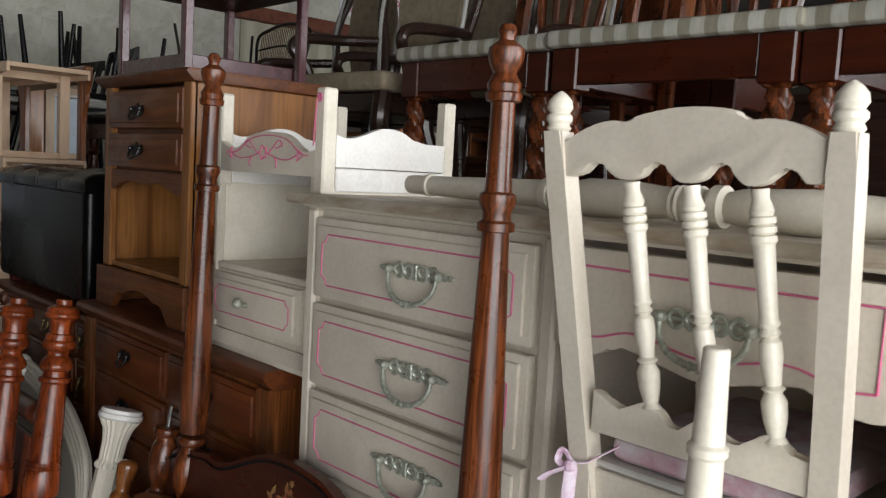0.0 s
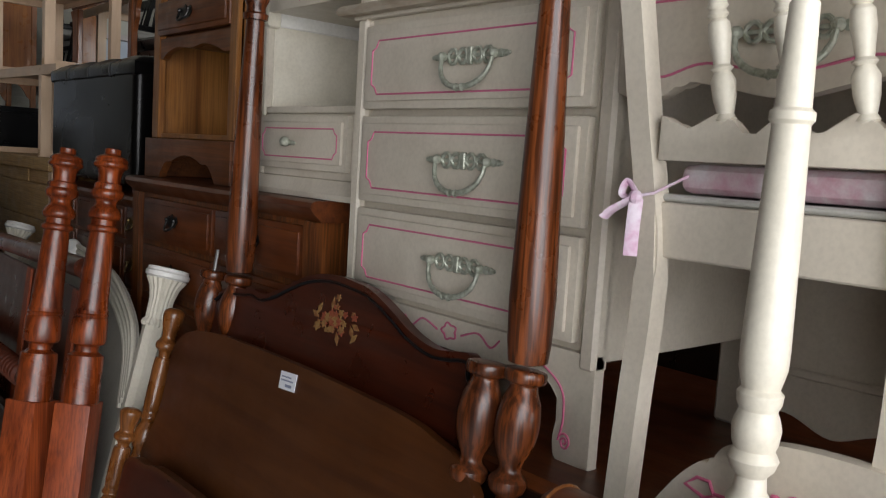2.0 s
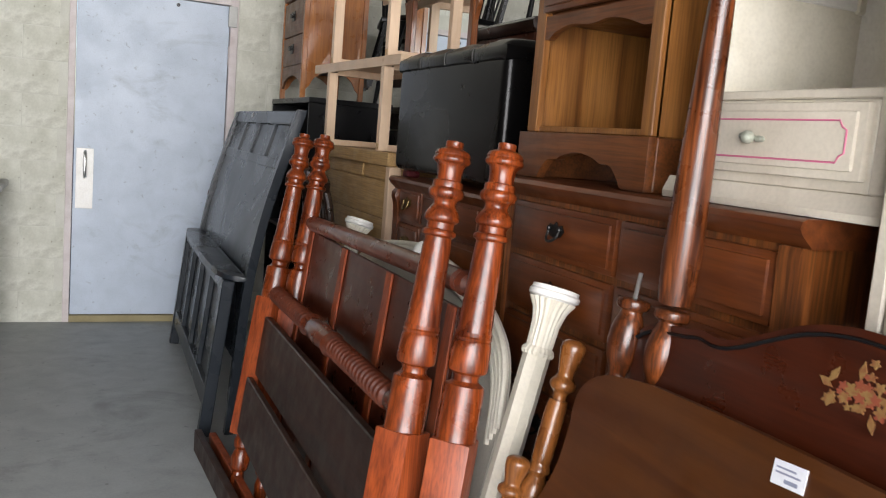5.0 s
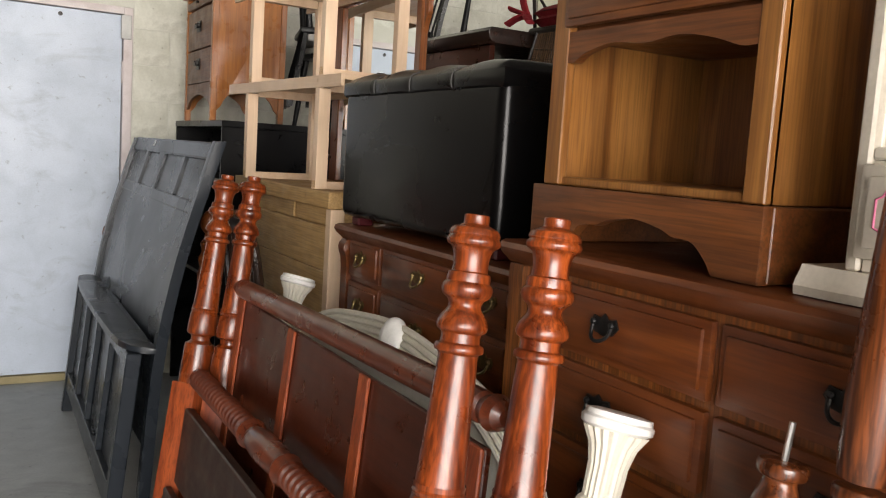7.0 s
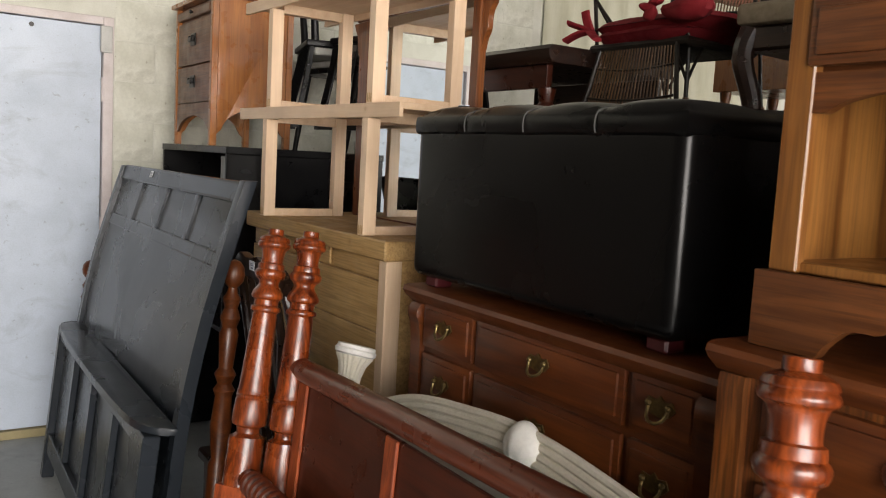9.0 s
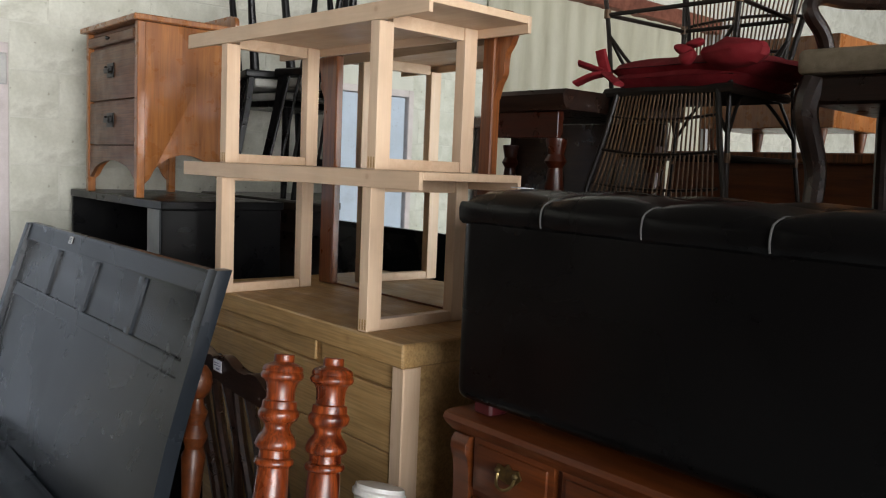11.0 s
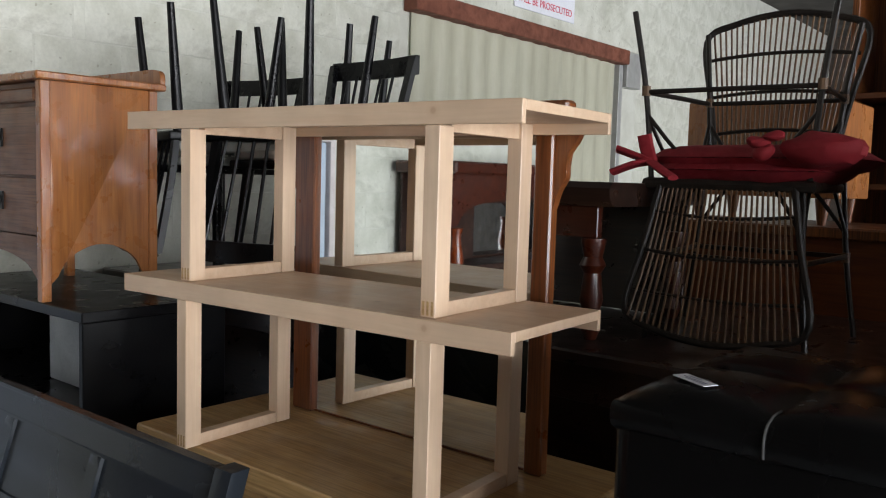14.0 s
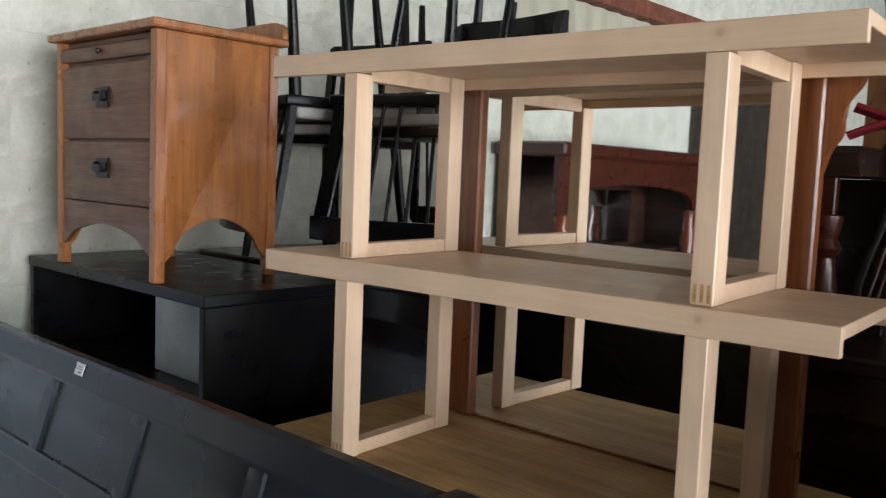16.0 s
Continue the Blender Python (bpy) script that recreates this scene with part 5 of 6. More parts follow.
cut("panel", paint("grey_cream_panel", (0.5, 0.47, 0.4), (0.42, 0.38, 0.31), 0.5), wb, curve + [(1.47, 0.2), (0.06, 0.2)], -0.008, 0.008, "x")
for k in range(4):
    mid = (0.765, 0.2)
    tubes("rail_reed", IVORY, wb, [[(-0.008, mid[0] + (y - mid[0]) * (1 - 0.014 * k), z - 0.004 - 0.016 * k) for y, z in curve]], 0.009, 8)
bm = bmesh.new()
ball(bm, (0, 0, 0), 0.046, 0.7, 1, 1, 42)
for v in bm.verts:
    v.co *= 1 - 0.09 * abs(math.sin(4.5 * math.atan2(v.co.y, v.co.z + 0.05))) ** 3
bm.transform(Matrix.Translation((-0.015, 0.765, 1.0)))
part("shell", bm, BRIGHTWHITE, wb, "carved white shell")
XF[0] = Matrix()

# ---- charcoal bed ends ----
blk = thing("headboard", "charcoal black panelled headboard leaning beside the door", "headboard", (0.6, 4.85, 0))
side = spline([(0.555, 0.0), (0.575, 0.3), (0.605, 0.65), (0.66, 0.95), (0.73, 1.2), (0.792, 1.4)], 6)


def bent(u0, u1, off0, off1, y0, y1):
    """A board that follows the bent side from height u0 to u1."""
    pts = []
    n = 14
    xs = [p[0] for p in side]
    zs = [p[1] for p in side]
    for k in range(n + 1):
        z = u0 + (u1 - u0) * k / n
        pts.append((float(np.interp(z, zs, xs)), z))
    bm = bmesh.new()
    prism(bm, [(x + off0, z) for x, z in pts] + [(x + off1, z) for x, z in reversed(pts)], y0, y1, "y", 0.002)
    return bm


part("side_post", bent(0, 1.4, -0.02, 0.018, 4.05, 4.095), BLACKBED, blk)
part("side_post", bent(0, 1.392, -0.02, 0.018, 5.6, 5.645), BLACKBED, blk)
part("panel", bent(0.3, 1.37, -0.001, 0.009, 4.0955, 5.5995), BLACKBED, blk)
part("top_rail", bent(1.335, 1.395, -0.012, 0.009, 4.0955, 5.5995), BLACKBED, blk)
part("cross_rail", bent(1.14, 1.185, -0.008, 0.006, 4.0955, 5.5995), BLACKBED, blk)
for k in range(1, 4):
    y = 4.0955 + 0.376 * k
    part("divider", bent(1.186, 1.334, -0.01, 0.006, y - 0.02, y + 0.02), BLACKBED, blk)
part("bead", bent(0.66, 1.14, -0.004, 0.006, 4.0956, 4.116), BLACKBED, blk)
part("bead", bent(0.66, 1.14, -0.004, 0.006, 5.575, 5.595), BLACKBED, blk)
bf = thing("footboard", "charcoal black slatted footboard with curved shelf top", "footboard", (0.5, 4.85, 0))
XF[0] = lean((0.47, 4.0, 0.0), (0.495, 5.68, 0.0), (0.545, 4.0, 0.69))
bow = spline([(0.03, 0.03), (-0.045, 0.08), (-0.075, 0.3), (-0.085, 0.84), (-0.075, 1.38), (-0.045, 1.6), (0.03, 1.65)], 6)
bm = bmesh.new()
prism(bm, bow + [(0.045, 1.65), (0.045, 0.03)], 0.675, 0.697, "z", 0.006)
part("shelf_top", bm, BLACKBED, bf)
for y in (0.03, 1.6):
    boxes("post", BLACKBED, bf, (-0.05, y, 0.0, 0.0, y + 0.05, 0.674), bev=0.004)
boxes("rail", BLACKBED, bf, (-0.045, 0.0805, 0.62, -0.01, 1.5995, 0.674))
boxes("rail", BLACKBED, bf, (-0.045, 0.0805, 0.12, -0.01, 1.5995, 0.2))
boxes("panel", BLACKBED, bf, (-0.022, 0.0805, 0.2, -0.014, 1.5995, 0.62))
for k in range(1, 4):
    y = 0.08 + 1.52 * k / 4
    boxes("mullion", BLACKBED, bf, (-0.045, y - 0.018, 0.2005, -0.0225, y + 0.018, 0.6195))
XF[0] = Matrix()
tag_card(pose(0.63, 5.05, 0.70, -80, 0, -90), 0.04, 0.02)

# turned ball-top posts behind the black bed
for x, y, h, tx in ((0.66, 6.02, 0.882, 0.71), (0.735, 4.2, 1.12, 0.8)):
    t = thing("bed_post", "brown turned bed post with a ball top", "bed post", (x, y, 0), group="ball top posts")
    turned("shaft", BROWNDRESS, t, [(0, 0.02), (0.1, 0.03), (h - 0.62, 0.03), (h - 0.6, 0.022), (h - 0.5, 0.034), (h - 0.4, 0.026), (h - 0.38, 0.034), (h - 0.36, 0.022), (h - 0.33, 0.034), (h - 0.31, 0.022), (h - 0.2, 0.03), (h - 0.18, 0.022), (h - 0.15, 0.032), (h - 0.12, 0.02), (h - 0.09, 0.028), (h - 0.07, 0.016), (h - 0.055, 0.014),
                                   (h - 0.05, 0.02), (h - 0.035, 0.031), (h - 0.015, 0.034), (h + 0.01, 0.03), (h + 0.026, 0.018), (h + 0.032, 0.004)], aim((x, y, 0), (tx, y, h)), 22)

# bed side rails on the floor
for n, (x0, y0, x1, y1, mt, lb) in enumerate(((0.405, 3.9, 0.52, 2.0, DARKPLANK, "dark wooden bed rail standing on edge on the floor"), (0.46, 3.88, 0.575, 2.0, CHERRY_RAW, "reddish wooden bed rail standing on edge on the floor"))):
    t = thing("bed_rail", lb, "bed part", m=aim((x0, y0, 0.0), (x1, y1, 0.0)) )
    t.matrix_basis = pose(x0, y0, 0, 0, 0, math.degrees(math.atan2(y1 - y0, x1 - x0)))
    boxes("board", mt, t, (0, -0.014, 0.0, 1.9, 0.014, 0.09 - 0.01 * n), bev=0.003)

# ---- dark tables along the hall that carry the upper furniture ----
def plain_table(x0, x1, y0, y1, top, label):
    t = thing("table", label, "table", ((x0 + x1) / 2, (y0 + y1) / 2, 0), "dark tables")
    boxes("top", ESPRESSO, t, (x0, y0, top - 0.035, x1, y1, top), bev=0.006)
    boxes("front_apron", ESPRESSO, t, (x0 + 0.03, y0 + 0.09, top - 0.13, x0 + 0.055, y1 - 0.09, top - 0.0355))
    boxes("back_apron", ESPRESSO, t, (x1 - 0.055, y0 + 0.09, top - 0.13, x1 - 0.03, y1 - 0.09, top - 0.0355))
    # Solid fill added under the top to stop light and darken the gaps.
    boxes("light_blocking_body", ESPRESSO, t, (x0 + 0.1, y0 + 0.1, 0.0, x1 - 0.1, y1 - 0.1, top - 0.14))
    for x in (x0 + 0.02, x1 - 0.09):
        for y in (y0 + 0.02, y1 - 0.09):
            boxes("leg", ESPRESSO, t, (x, y, 0, x + 0.07, y + 0.07, top - 0.0355))
    return t


for y0, y1 in ((-0.6, 1.55), (1.57, 3.05), (3.07, 4.7), (4.72, 6.1)):
    plain_table(1.66, 2.75, y0, y1, 1.5, "tall dark espresso wood table carrying stacked chairs")
# Added cabinet: its dark bulk stands in for the hall's deep shade.
shade_cabinet = thing("cabinet", "tall dark walnut cabinet added to block light at the back of the hall", "cabinet", (3.1, 0.6, 0))
boxes("body", DARKPLANK, shade_cabinet, (2.82, -0.8, 0, 3.3, 2.1, 1.98))
boxes("top", ESPRESSO, shade_cabinet, (2.8, -0.83, 1.98, 3.33, 2.13, 2.01), bev=0.005)
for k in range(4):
    d = boxes("door", DARKPLANK, shade_cabinet, (2.8, -0.77 + 0.715 * k, 0.1, 2.819, -0.09 + 0.715 * k, 1.93), bev=0.005)
    turned("knob", BRASS, d, [(0, 0.006), (0.015, 0.014), (0.022, 0.008)], pose(2.8, -0.15 + 0.715 * k, 1.2, 0, -90, 0), 10)

# ---- striped dining chairs with twisted legs ----
ROPE = [(0, 0.018), (0.03, 0.022), (0.06, 0.017), (0.08, 0.024)] + [(0.09 + 0.0115 * k, 0.028 + 0.008 * math.sin(math.pi * k / 25)) for k in range(26)] + [(0.396, 0.022), (0.4, 0.03), (0.405, 0.034)]


def rope_chair(m):
    c = thing("dining_chair", "cherry dining chair with rope twist legs and wrapped striped seat", "chair", m=m, group="rope twist dining chairs")
    for s in (-1, 1):
        turned("front_leg", OAKPOST, c, ROPE, pose(0.04, s * 0.235, 0), 32, flute=3, depth=0.42, twist=14.0)
        boxes("front_block", MAHOG, c, (0.01, s * 0.235 - 0.034, 0.405, 0.074, s * 0.235 + 0.034, 0.512), bev=0.004)
        part("back_post", blade(spline([(0.5, s * 0.2, 0), (0.45, s * 0.2, 0.3), (0.45, s * 0.2, 0.55), (0.54, s * 0.21, 1.1)], 5), 0.035, 0.03), OAKPOST, c)
        boxes("side_rail", MAHOG, c, (0.0745, s * 0.235 - 0.012, 0.42, 0.44, s * 0.235 + 0.012, 0.512))
    boxes("seat_rail", MAHOG, c, (0.015, -0.2, 0.42, 0.04, 0.2, 0.512))
    bm = bmesh.new()
    box(bm, -0.01, -0.285, 0.513, 0.47, 0.285, 0.558, 0.02, 4)
    part("seat", bm, STRIPED, c, "pale striped seat wrapped in clear plastic")
    for k in range(5):
        y = -0.13 + 0.065 * k
        tubes("back_spindle", OAKPOST, c, [spline([(0.45, y * 0.6, 0.55), (0.46, y * 0.9, 0.75), (0.53, y, 1.06)], 5)], 0.012, 8)
    cut("crest_rail", OAKPOST, c, spline([(-0.23, 1.06), (-0.12, 1.12), (0, 1.14), (0.12, 1.12), (0.23, 1.06)], 4) + [(0.21, 1.03), (-0.21, 1.03)], 0.52, 0.545, "x", 0.004)
    return c


WIDE = Matrix.Diagonal((1.0, 1.08, 1.0, 1.0))
rc = rope_chair(pose(1.71, 1.712, 1.5) @ WIDE)
copy_thing(rc, pose(1.70, 1.083, 1.5, 0, 0, 1) @ WIDE)
copy_thing(rc, pose(1.71, 0.452, 1.5, 0, 0, -2) @ WIDE)
copy_thing(rc, pose(2.2, 1.45, 1.5, 0, 0, 4))


# ---- dark carved chairs with tan seats ----
def carved_chair(m):
    c = thing("armchair", "dark carved armchair with tan seat under loose plastic", "chair", m=m, group="dark carved chairs")
    for s in (-1, 1):
        tubes("front_leg", ESPRESSO, c, [spline([(0.05, s * 0.22, 0.0), (0.035, s * 0.215, 0.06), (0.05, s * 0.215, 0.2), (0.02, s * 0.24, 0.34), (0.04, s * 0.23, 0.42)], 6)], [0.018 + 0.0007 * i for i in range(25)], 10)
        tubes("back_post", ESPRESSO, c, [spline([(0.5, s * 0.2, 0.0), (0.46, s * 0.2, 0.4), (0.47, s * 0.19, 0.6), (0.5, s * 0.24, 0.85), (0.58, s * 0.15, 1.12)], 6)], 0.02, 10)
        tubes("arm", ESPRESSO, c, [spline([(0.48, s * 0.21, 0.68), (0.3, s * 0.27, 0.66), (0.12, s * 0.27, 0.64), (0.07, s * 0.27, 0.6), (0.12, s * 0.25, 0.54), (0.16, s * 0.24, 0.44)], 6)], 0.02, 10)
        tubes("plastic_fold", PLASTIC, c, [spline([(0.44, s * 0.19, 0.5), (0.46, s * 0.21, 0.8), (0.53, s * 0.2, 1.08)], 5)], 0.008, 6, flat=0.5)
    boxes("seat_frame", ESPRESSO, c, (0.02, -0.24, 0.36, 0.48, 0.24, 0.43), bev=0.008)
    bm = bmesh.new()
    box(bm, 0.0, -0.265, 0.431, 0.48, 0.265, 0.495, 0.022, 4)
    part("seat", bm, BEIGECLOTH, c, "tan chenille seat")
    cut("back_splat", BEIGECLOTH, c, spline([(-0.1, 0.56), (-0.15, 0.8), (-0.1, 1.05), (0, 1.1), (0.1, 1.05), (0.15, 0.8), (0.1, 0.56)], 5), 0.49, 0.52, "x", 0.006)
    cut("crest_rail", ESPRESSO, c, spline([(-0.17, 1.08), (-0.1, 1.14), (0, 1.17), (0.1, 1.14), (0.17, 1.08)], 4) + [(0.1, 1.09), (0, 1.11), (-0.1, 1.09)], 0.55, 0.59, "x", 0.004)
    return c


cc = carved_chair(pose(1.68, 2.34, 1.5, 0, 0, 6))
copy_thing(cc, pose(1.98, 1.98, 1.5, 0, 0, -6))
copy_thing(cc, pose(1.96, 3.05, 1.49, 0, 0, 4))
copy_thing(cc, pose(2.2, 2.5, 1.5, 0, 0, 8))


# ---- black spindle chairs, some upside down ----
def black_chair(m, label):
    c = thing("side_chair", label, "chair", m=m, group="black spindle chairs")
    for x, y, dx, dy in ((-0.16, -0.16, -0.04, -0.04), (-0.16, 0.16, -0.04, 0.04), (0.16, -0.16, 0.04, -0.03), (0.16, 0.16, 0.04, 0.03)):
        turned("leg", BLACK, c, [(0, 0.0125), (0.25, 0.017), (0.44, 0.02)], aim((x + dx, y + dy, 0), (x, y, 0.44)), 12)
    bm = bmesh.new()
    box(bm, -0.21, -0.21, 0.43, 0.21, 0.21, 0.462, 0.012, 3)
    part("seat", bm, BLACK, c)
    for s in (-1, 1):
        part("back_post", blade(spline([(0.18, s * 0.185, 0.45), (0.2, s * 0.195, 0.6), (0.25, s * 0.215, 0.85)], 4), 0.03, 0.022), BLACK, c)
    bm = bmesh.new()
    arc = [(0.25 + 0.03 * math.cos(math.pi * u / 2), 0.225 * u) for u in [k / 8 - 1 for k in range(17)]]
    prism(bm, arc + [(x + 0.018, y) for x, y in reversed(arc)], 0.79, 0.86, "z", 0.003)
    part("crest_rail", bm, BLACK, c)
    for k in range(6):
        y = -0.15 + 0.06 * k
        tubes("spindle", BLACK, c, [[(0.185, y * 0.95, 0.455), (0.265, y * 1.1, 0.8)]], 0.006, 6)
    bm = bmesh.new()
    box(bm, -0.2, -0.2, 0.463, 0.17, 0.2, 0.5, 0.015, 3)
    part("seat_pad", bm, WHITECLOTH, c, "off-white seat pad")
    return c


bc = black_chair(pose(1.9, 5.11, 1.5, 0, 0, -4) @ Matrix.Diagonal((1, 1, 0.95, 1)), "black wooden spindle chair with off-white seat pad")
copy_thing(bc, pose(1.9, 5.66, 1.5, 0, 0, 8) @ Matrix.Diagonal((1, 1, 0.95, 1)))
up = black_chair(pose(1.88, 5.2, 2.462, 180, 0, 195), "black wooden spindle chair turned upside down on another")
copy_thing(up, pose(1.82, 5.62, 2.462, 180, 0, 165))
copy_thing(up, pose(2.3, 5.5, 2.462, 180, 0, 20))


# ---- rattan chairs nested seat to seat, cushions between ----
def rattan_chair(m, label):
    c = thing("rattan_chair", label, "chair", m=m, group="rattan chairs")
    corners = ((-0.19, -0.17), (-0.19, 0.17), (0.19, -0.2), (0.19, 0.2))
    for x, y in corners:
        tubes("leg", RATTANDARK, c, [spline([(x * 1.25, y * 1.25, 0), (x * 1.1, y * 1.1, 0.2), (x, y, 0.43)], 5)], 0.0078, 8)
        turned("binding", RATTAN, c, [(0.185, 0.0115), (0.21, 0.0115)], aim((x * 1.1, y * 1.1, 0), (x * 1.1, y * 1.1, 1)), 10)
    ring = [(x * 1.1, y * 1.1, 0.2) for x, y in (corners[0], corners[1], corners[3], corners[2])]
    for k in range(4):
        tubes("stretcher", RATTANDARK, c, [[ring[k], ring[(k + 1) % 4]]], 0.0065, 8)
        a, b = Vector(ring[k]), Vector(ring[(k + 1) % 4])
        tubes("brace", RATTANDARK, c, [spline([a * 0.98 + Vector((0, 0, 0.06)), a * 0.7 + b * 0.2 + Vector((0, 0, 0.19)), (a + b) * 0.47 + Vector((0, 0, 0.215)), a * 0.2 + b * 0.7 + Vector((0, 0, 0.19)), b * 0.98 + Vector((0, 0, 0.06))], 5)], 0.0055, 8)
    bm = bmesh.new()
    tube(bm, [(-0.21, -0.19, 0.43), (-0.21, 0.19, 0.43), (0.2, 0.21, 0.43), (0.2, -0.21, 0.43)], 0.014, 8, True)
    part("seat_frame", bm, RATTANDARK, c)
    for k in range(15):
        x = -0.19 + 0.026 * k
        tubes("seat_cane", RATTANDARK, c, [[(x, -0.195, 0.435), (x, 0.195, 0.435)]], 0.0065, 6)
    rim = spline([(0.2, -0.17, 0.43), (0.225, -0.2, 0.58), (0.255, -0.235, 0.75), (0.27, -0.15, 0.795), (0.275, 0, 0.815), (0.27, 0.15, 0.795), (0.255, 0.235, 0.75), (0.225, 0.2, 0.58), (0.2, 0.17, 0.43)], 5)
    tubes("back_frame", RATTANDARK, c, [rim], 0.009, 8)
    for k in range(26):
        u = -1 + 2 * (k + 0.5) / 26
        tubes("back_cane", RATTAN, c, [spline([(0.2, 0.165 * u, 0.43), (0.228, 0.19 * u, 0.6), (0.272, 0.225 * u, 0.808 - 0.045 * u ** 4)], 4)], 0.0032, 6)
    for z, w, x in ((0.5, 0.18, 0.212), (0.6, 0.195, 0.232), (0.7, 0.215, 0.25)):
        tubes("back_weave", RATTANDARK, c, [[(x - 0.004 * (k % 2), w * (-1 + k / 12), z + 0.012 * (1 - abs(-1 + k / 12) ** 2)) for k in range(25)]], 0.0048, 6)
    return c


SLIM, TALLER = Matrix.Diagonal((0.88, 0.96, 1, 1)), Matrix.Diagonal((0.88, 0.93, 1.09, 1))
rattan_chair(pose(2.17, 3.705, 1.501, 0, 0, 4) @ TALLER, "dark rattan chair with fan back standing upright")
rattan_chair(pose(2.13, 3.705, 2.332, 180, 0, 182) @ SLIM, "dark rattan chair with fan back nested upside down")
for n, z in enumerate((1.915, 1.945)):
    cu = thing("seat_cushion", "crimson tie-on seat cushion squeezed between rattan chairs", "cushion", (2.1, 3.68, z), "crimson cushions")
    bm = bmesh.new()
    nx = 14
    lay = []
    for s in (1, -1):
        g = [[None] * (nx + 1) for _ in range(nx + 1)]
        for i in range(nx + 1):
            for j in range(nx + 1):
                u, v = 2 * i / nx - 1, 2 * j / nx - 1
                h = 0.036 * (max(0, 1 - u ** 4) * max(0, 1 - v ** 4)) ** 0.5
                u, v = u * (1 - 0.13 * v ** 4), v * (1 - 0.13 * u ** 4)
                h += 0.007 * noise.noise((u * 4, v * 4, n + s)) * (1 - max(abs(u), abs(v)) ** 6)
                g[i][j] = bm.verts.new((2.13 + 0.215 * u + 0.01 * noise.noise((v * 2, n, 0)), (3.69 if n == 0 else 3.66) + (0.225 if n == 0 else 0.26) * v + 0.012 * noise.noise((u * 2, n, 5)), z + 0.022 + s * max(h, 0.001)))
        for i in range(nx):
            for j in range(nx):
                bm.faces.new((g[i][j], g[i + 1][j], g[i + 1][j + 1], g[i][j + 1]))
    part("pad", bm, REDCLOTH, cu)
    if n == 0:
        for a in (((1.9, 3.87, 1.955), (1.885, 3.91, 1.97), (1.87, 3.95, 1.985)), ((1.9, 3.87, 1.955), (1.88, 3.84, 1.94), (1.86, 3.79, 1.915)), ((1.9, 3.87, 1.955), (1.88, 3.91, 1.945), (1.87, 3.96, 1.925)), ((1.9, 3.87, 1.955), (1.885, 3.875, 1.99), (1.88, 3.88, 2.02))):
            tubes("tie", REDCLOTH, cu, [spline(a, 4)], 0.019, 8, flat=0.4)
    else:
        for y, zz, r, w in ((3.6, 2.0, 0.026, 1.0), (3.565, 2.012, 0.022, 1.2), (3.59, 1.975, 0.024, 1.3), (3.47, 1.985, 0.055, 1.7)):
            bm = bmesh.new()
            ball(bm, (1.885 if r < 0.05 else 1.92, y, zz), r, 0.9, w, 0.75)
            for v in bm.verts:
                v.co += 0.012 * Vector((noise.noise(v.co * 22), noise.noise(v.co * 22 + Vector((5, 0, 0))), noise.noise(v.co * 22 + Vector((0, 7, 0)))))
            part("gathered_fold", bm, REDCLOTH, cu)

# ---- dark carved table behind the birch tables ----
ct = thing("console_table", "dark mahogany console table with moulded edge and turned legs", "table", (2.1, 4.4, 1.501))
bm = bmesh.new()
prism(bm, [(1.77, 1.84), (1.755, 1.86), (1.75, 1.885), (1.765, 1.9), (2.35, 1.9), (2.35, 1.84)], 3.9, 4.72, "y", 0.003)
part("top", bm, ESPRESSO, ct)
boxes("back_board", ESPRESSO, ct, (2.325, 3.95, 1.502, 2.345, 4.68, 1.839))
boxes("apron", MAHOG, ct, (1.79, 3.95, 1.76, 1.815, 4.68, 1.839))
for x, y in ((1.81, 3.97), (1.81, 4.65), (2.3, 3.97), (2.3, 4.65)):
    turned("leg", MAHOG, ct, [(0, 0.016), (0.03, 0.026), (0.06, 0.018), (0.1, 0.03), (0.17, 0.022), (0.19, 0.034), (0.21, 0.024), (0.25, 0.032), (0.258, 0.032)], pose(x, y, 1.501), 20)

# ---- large brown desk, small orange cabinet on it, bookcase ----
bd = thing("desk", "large brown wooden desk with arched kneehole in shade", "desk", (3.2, 3.0, 0))
arch = [(2.75, 0.0), (2.75, 1.45)] + spline([(2.78, 1.52), (2.9, 1.6), (3.1, 1.63), (3.3, 1.6), (3.42, 1.52)], 5) + [(3.45, 1.45), (3.45, 0.0)]
cut("front", BROWNDRESS, bd, [(2.2, 0.0)] + arch + [(4.35, 0.0), (4.35, 1.73), (2.2, 1.73)], 2.95, 2.975, "x")
boxes("body", DARKPLANK, bd, (2.976, 2.21, 0.0, 3.5, 2.74, 1.73))
boxes("body", DARKPLANK, bd, (2.976, 3.46, 0.0, 3.5, 4.34, 1.73))
boxes("top", BROWNSIDE, bd, (2.92, 2.17, 1.731, 3.52, 4.38, 1.77), bev=0.006)
oc = thing("cabinet", "small orange wood cabinet on tapered legs on the desk", "cabinet", (3.2, 3.97, 1.771))
boxes("body", MISSION, oc, (3.0, 3.7, 1.865, 3.4, 4.25, 2.205))
for x in (3.03, 3.37):
    for y in (3.76, 4.2):
        turned("leg", BROWNSIDE, oc, [(0, 0.014), (0.093, 0.026)], pose(x, y, 1.771), 14)
bk = thing("bookcase", "tall brown wooden bookcase standing at the back", "bookcase", (4.3, 3.2, 0))
boxes("back", BROWNSIDE, bk, (4.35, 2.4, 0, 4.37, 3.95, 2.9))
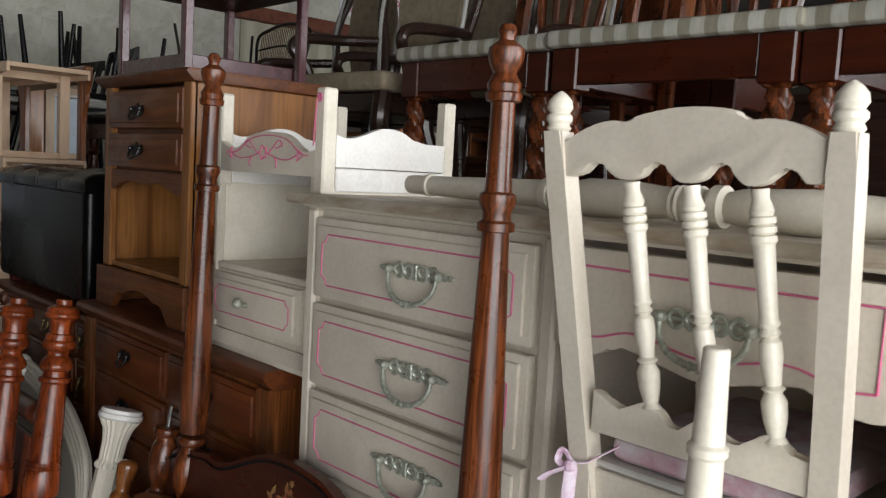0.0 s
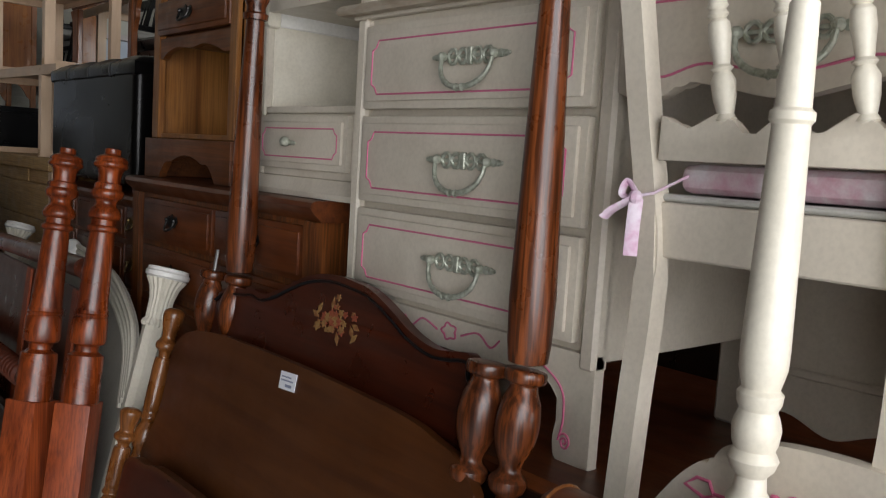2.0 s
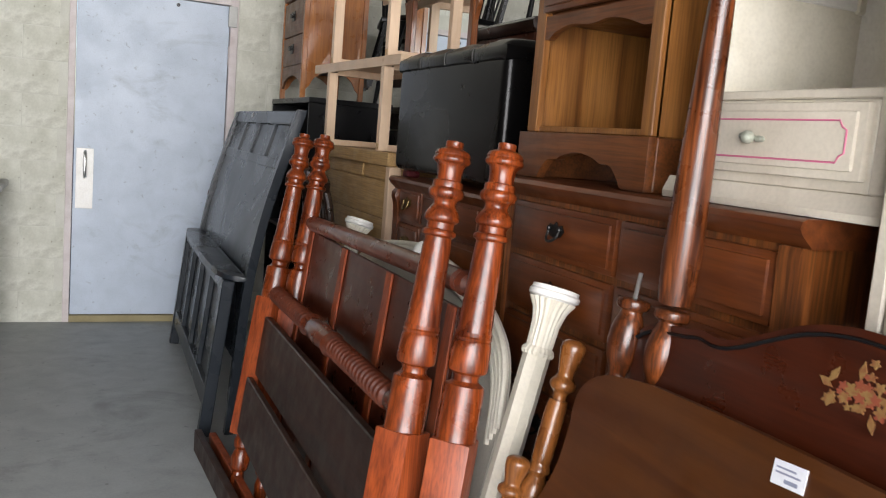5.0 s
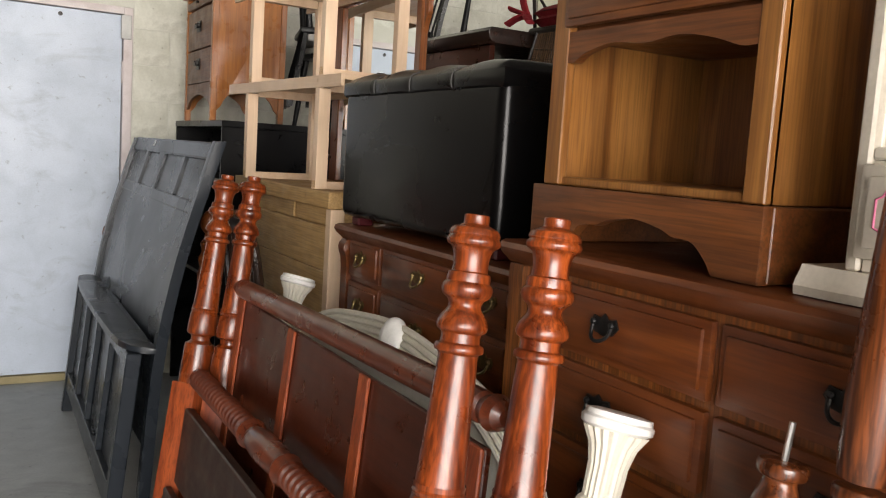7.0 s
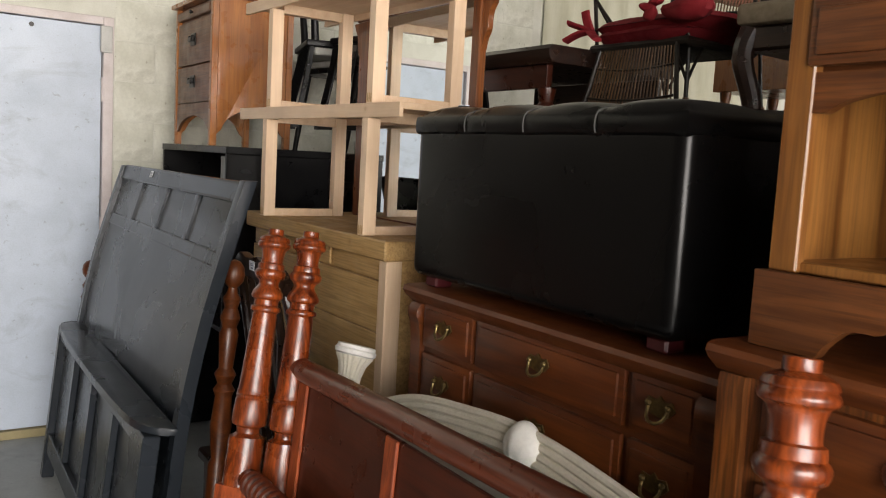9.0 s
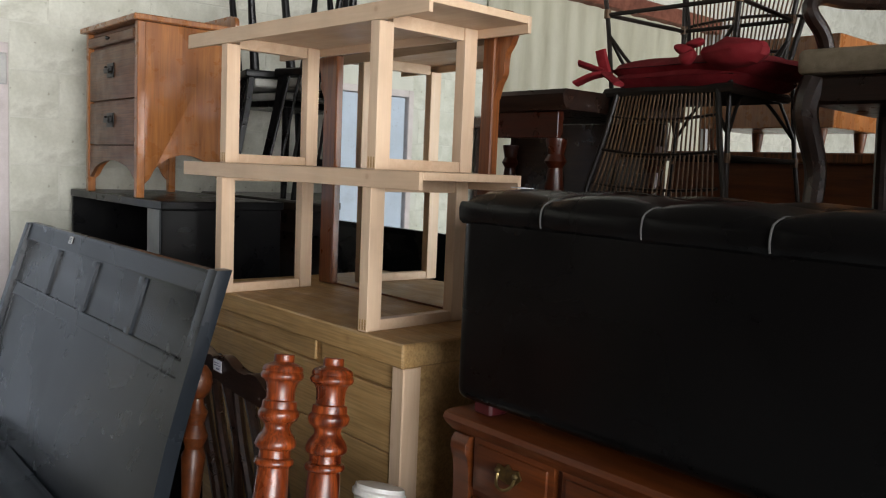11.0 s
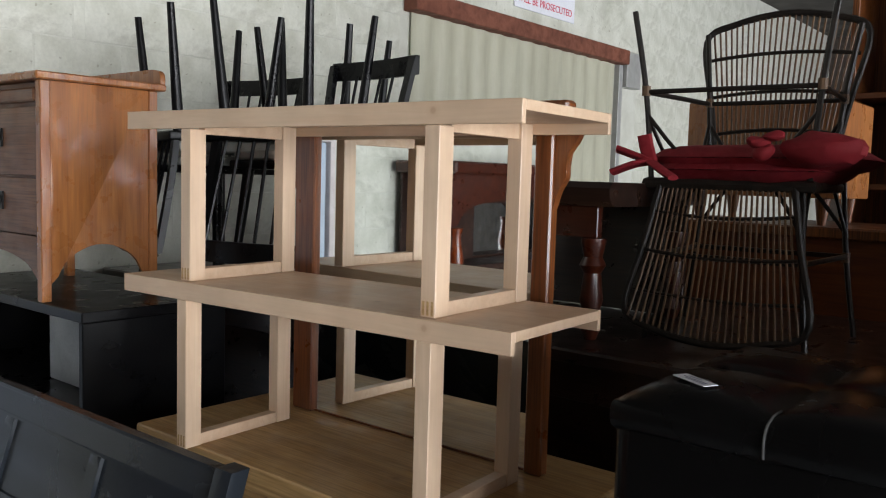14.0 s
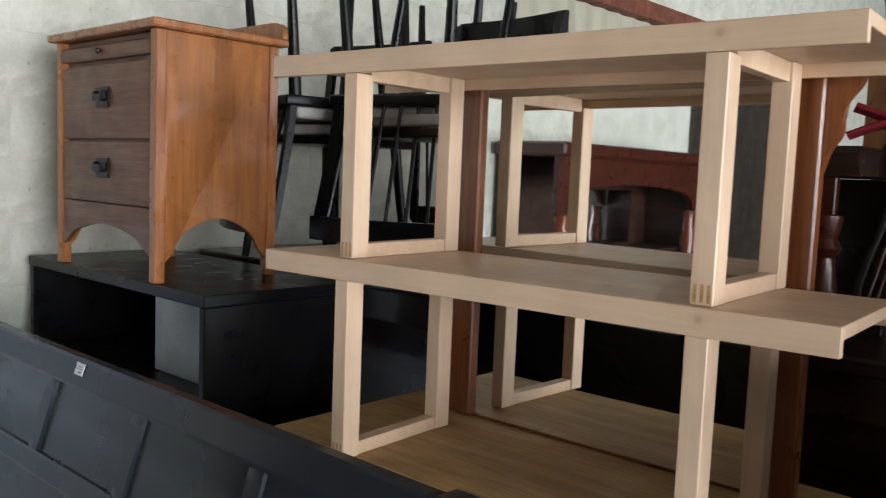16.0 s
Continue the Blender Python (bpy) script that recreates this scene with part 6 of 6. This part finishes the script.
for y in (2.4, 3.0, 3.5, 3.92):
    boxes("upright", BROWNSIDE, bk, (4.0, y, 0, 4.349, y + 0.03, 2.9))
for z in (1.9, 2.3, 2.87):
    boxes("shelf", PINEDARK, bk, (4.005, 2.4, z, 4.348, 3.95, z + 0.025))

# ---- dark hutch against the end wall, seen in the mirror ----
hu = thing("hutch", "dark mahogany hutch top with arched apron and turned columns", "hutch", (-1.5, 5.95, 0.884))
cut("apron", MAHOG, hu, [(-2.3, 1.62)] + spline([(-2.24, 1.63), (-2.1, 1.74), (-1.45, 1.78), (-0.85, 1.74), (-0.7, 1.63)], 5) + [(-0.64, 1.62), (-0.64, 1.92), (-2.3, 1.92)], 5.78, 5.81, "y", 0.003)
boxes("cornice", MAHOG, hu, (-2.36, 5.72, 1.9205, -0.6, 6.17, 1.99), bev=0.012)
boxes("back_panel", DARKPLANK, hu, (-2.3, 6.14, 0.884, -0.64, 6.16, 1.92))
boxes("shelf", DARKPLANK, hu, (-2.28, 5.85, 1.36, -0.66, 6.139, 1.385))
boxes("glass", MIRROR, hu, (-2.05, 6.132, 1.4, -1.34, 6.1395, 1.74), bev=0, label="small silvered mirror panel")
boxes("side", DARKPLANK, hu, (-2.3, 5.83, 0.884, -2.27, 6.139, 1.92))
for x in (-2.2, -0.7):
    turned("column", CHERRY, hu, [(0, 0.03), (0.05, 0.045), (0.1, 0.03), (0.15, 0.05), (0.25, 0.035), (0.3, 0.055), (0.36, 0.03), (0.4, 0.052), (0.46, 0.035), (0.55, 0.05), (0.68, 0.03), (0.735, 0.04)], pose(x, 5.79, 0.884), 20)

# ---- carved chair back beside the chest ----
sc = thing("chair", "dark carved chair with pierced splat and price tag", "chair", (0.98, 4.2, 0))
for y in (4.05, 4.42):
    tubes("back_post", ESPRESSO, sc, [spline([(1.0, y, 0.0), (0.99, y, 0.5), (0.93, y + (0.02 if y > 4.2 else -0.02), 0.95), (0.9, y, 1.09)], 6)], 0.018, 10)
cut("crest_rail", ESPRESSO, sc, spline([(4.0, 1.1), (4.08, 1.135), (4.16, 1.12), (4.24, 1.15), (4.32, 1.135), (4.4, 1.15), (4.46, 1.1)], 5) + spline([(4.44, 1.06), (4.3, 1.08), (4.2, 1.07), (4.02, 1.06)], 4), 0.885, 0.915, "x", 0.005)
for k in range(4):
    y = 4.14 + 0.06 * k
    tubes("splat", ESPRESSO, sc, [spline([(0.99, y, 0.5), (0.95, y + 0.012 * (-1) ** k, 0.75), (0.93, y - 0.015 * (-1) ** k, 0.92), (0.9, y, 1.09)], 6)], 0.014, 8)
boxes("seat", ESPRESSO, sc, (0.78, 4.02, 0.43, 1.02, 4.46, 0.47), bev=0.008)
for y in (4.05, 4.43):
    boxes("front_leg", ESPRESSO, sc, (0.8, y - 0.02, 0, 0.84, y + 0.02, 0.43))
tag_card(pose(0.769, 5.11, 1.374, -17, 0, -90), 0.035, 0.025)
tag_card(pose(0.882, 4.27, 1.12, 0, 0, -90), 0.045, 0.03)

# ---- small chest on the other side of the aisle ----
lc = thing("chest", "dark wooden chest with grey stone top under the hutch", "chest", (-1.4, 5.9, 0))
boxes("body", BROWNDRESS, lc, (-2.3, 5.78, 0.0, -0.56, 6.12, 0.838))
boxes("top", paint("grey_stone_top", (0.36, 0.36, 0.34), (0.25, 0.25, 0.23), 0.4), lc, (-2.36, 5.72, 0.84, -0.46, 6.17, 0.883), bev=0.008)
for y in (5.78,):
    turned("corner_post", BROWNSIDE, lc, [(0, 0.02), (0.05, 0.03), (0.1, 0.02), (0.2, 0.03), (0.35, 0.018), (0.45, 0.034), (0.55, 0.02), (0.65, 0.034), (0.75, 0.03), (0.78, 0.035)], pose(-0.535, y, 0) @ Matrix.Diagonal((1, 1, 1.075, 1)), 18)
for k in range(3):
    f = boxes("drawer", BROWNDRESS, lc, (-2.2, 5.765, 0.1 + 0.24 * k, -0.6, 5.779, 0.32 + 0.24 * k), bev=0.004)

# ---- blocks of the end wall ----
meshes = {}
random.seed(11)


def block_at(x0, x1, z0, z1):
    key = (round(x1 - x0, 2), round(z1 - z0, 2))
    if key not in meshes:
        bm = bmesh.new()
        box(bm, -key[0] / 2 + 0.0015, -0.002, -key[1] / 2 + 0.0015, key[0] / 2 - 0.0015, 0.02, key[1] / 2 - 0.0015, 0.003)
        meshes[key] = mesh_of("block", bm, BLOCK)
    ob = new("block", meshes[key])
    ob.parent = wall_end
    ob.location = ((x0 + x1) / 2, WALL_Y + 0.0015 * random.random(), (z0 + z1) / 2)


for r in range(19):
    z0, z1 = 0.2 * r, 0.2 * r + 0.2
    for lo, hi in ((-1.6, -0.155), (0.845, 3.5), (6.42, 11.6)):
        if r >= 11 and lo < 0.5:
            if lo > 0:
                continue
            hi = 3.5
        x = lo - (0.2 if r % 2 else 0.0)
        while x < hi - 0.05:
            a, b = max(x, lo), min(x + 0.4, hi)
            if b - a > 0.06 and not (r == 10 and a < 0.845 and b > -0.155):
                block_at(a, b, z0, z1)
            x += 0.4
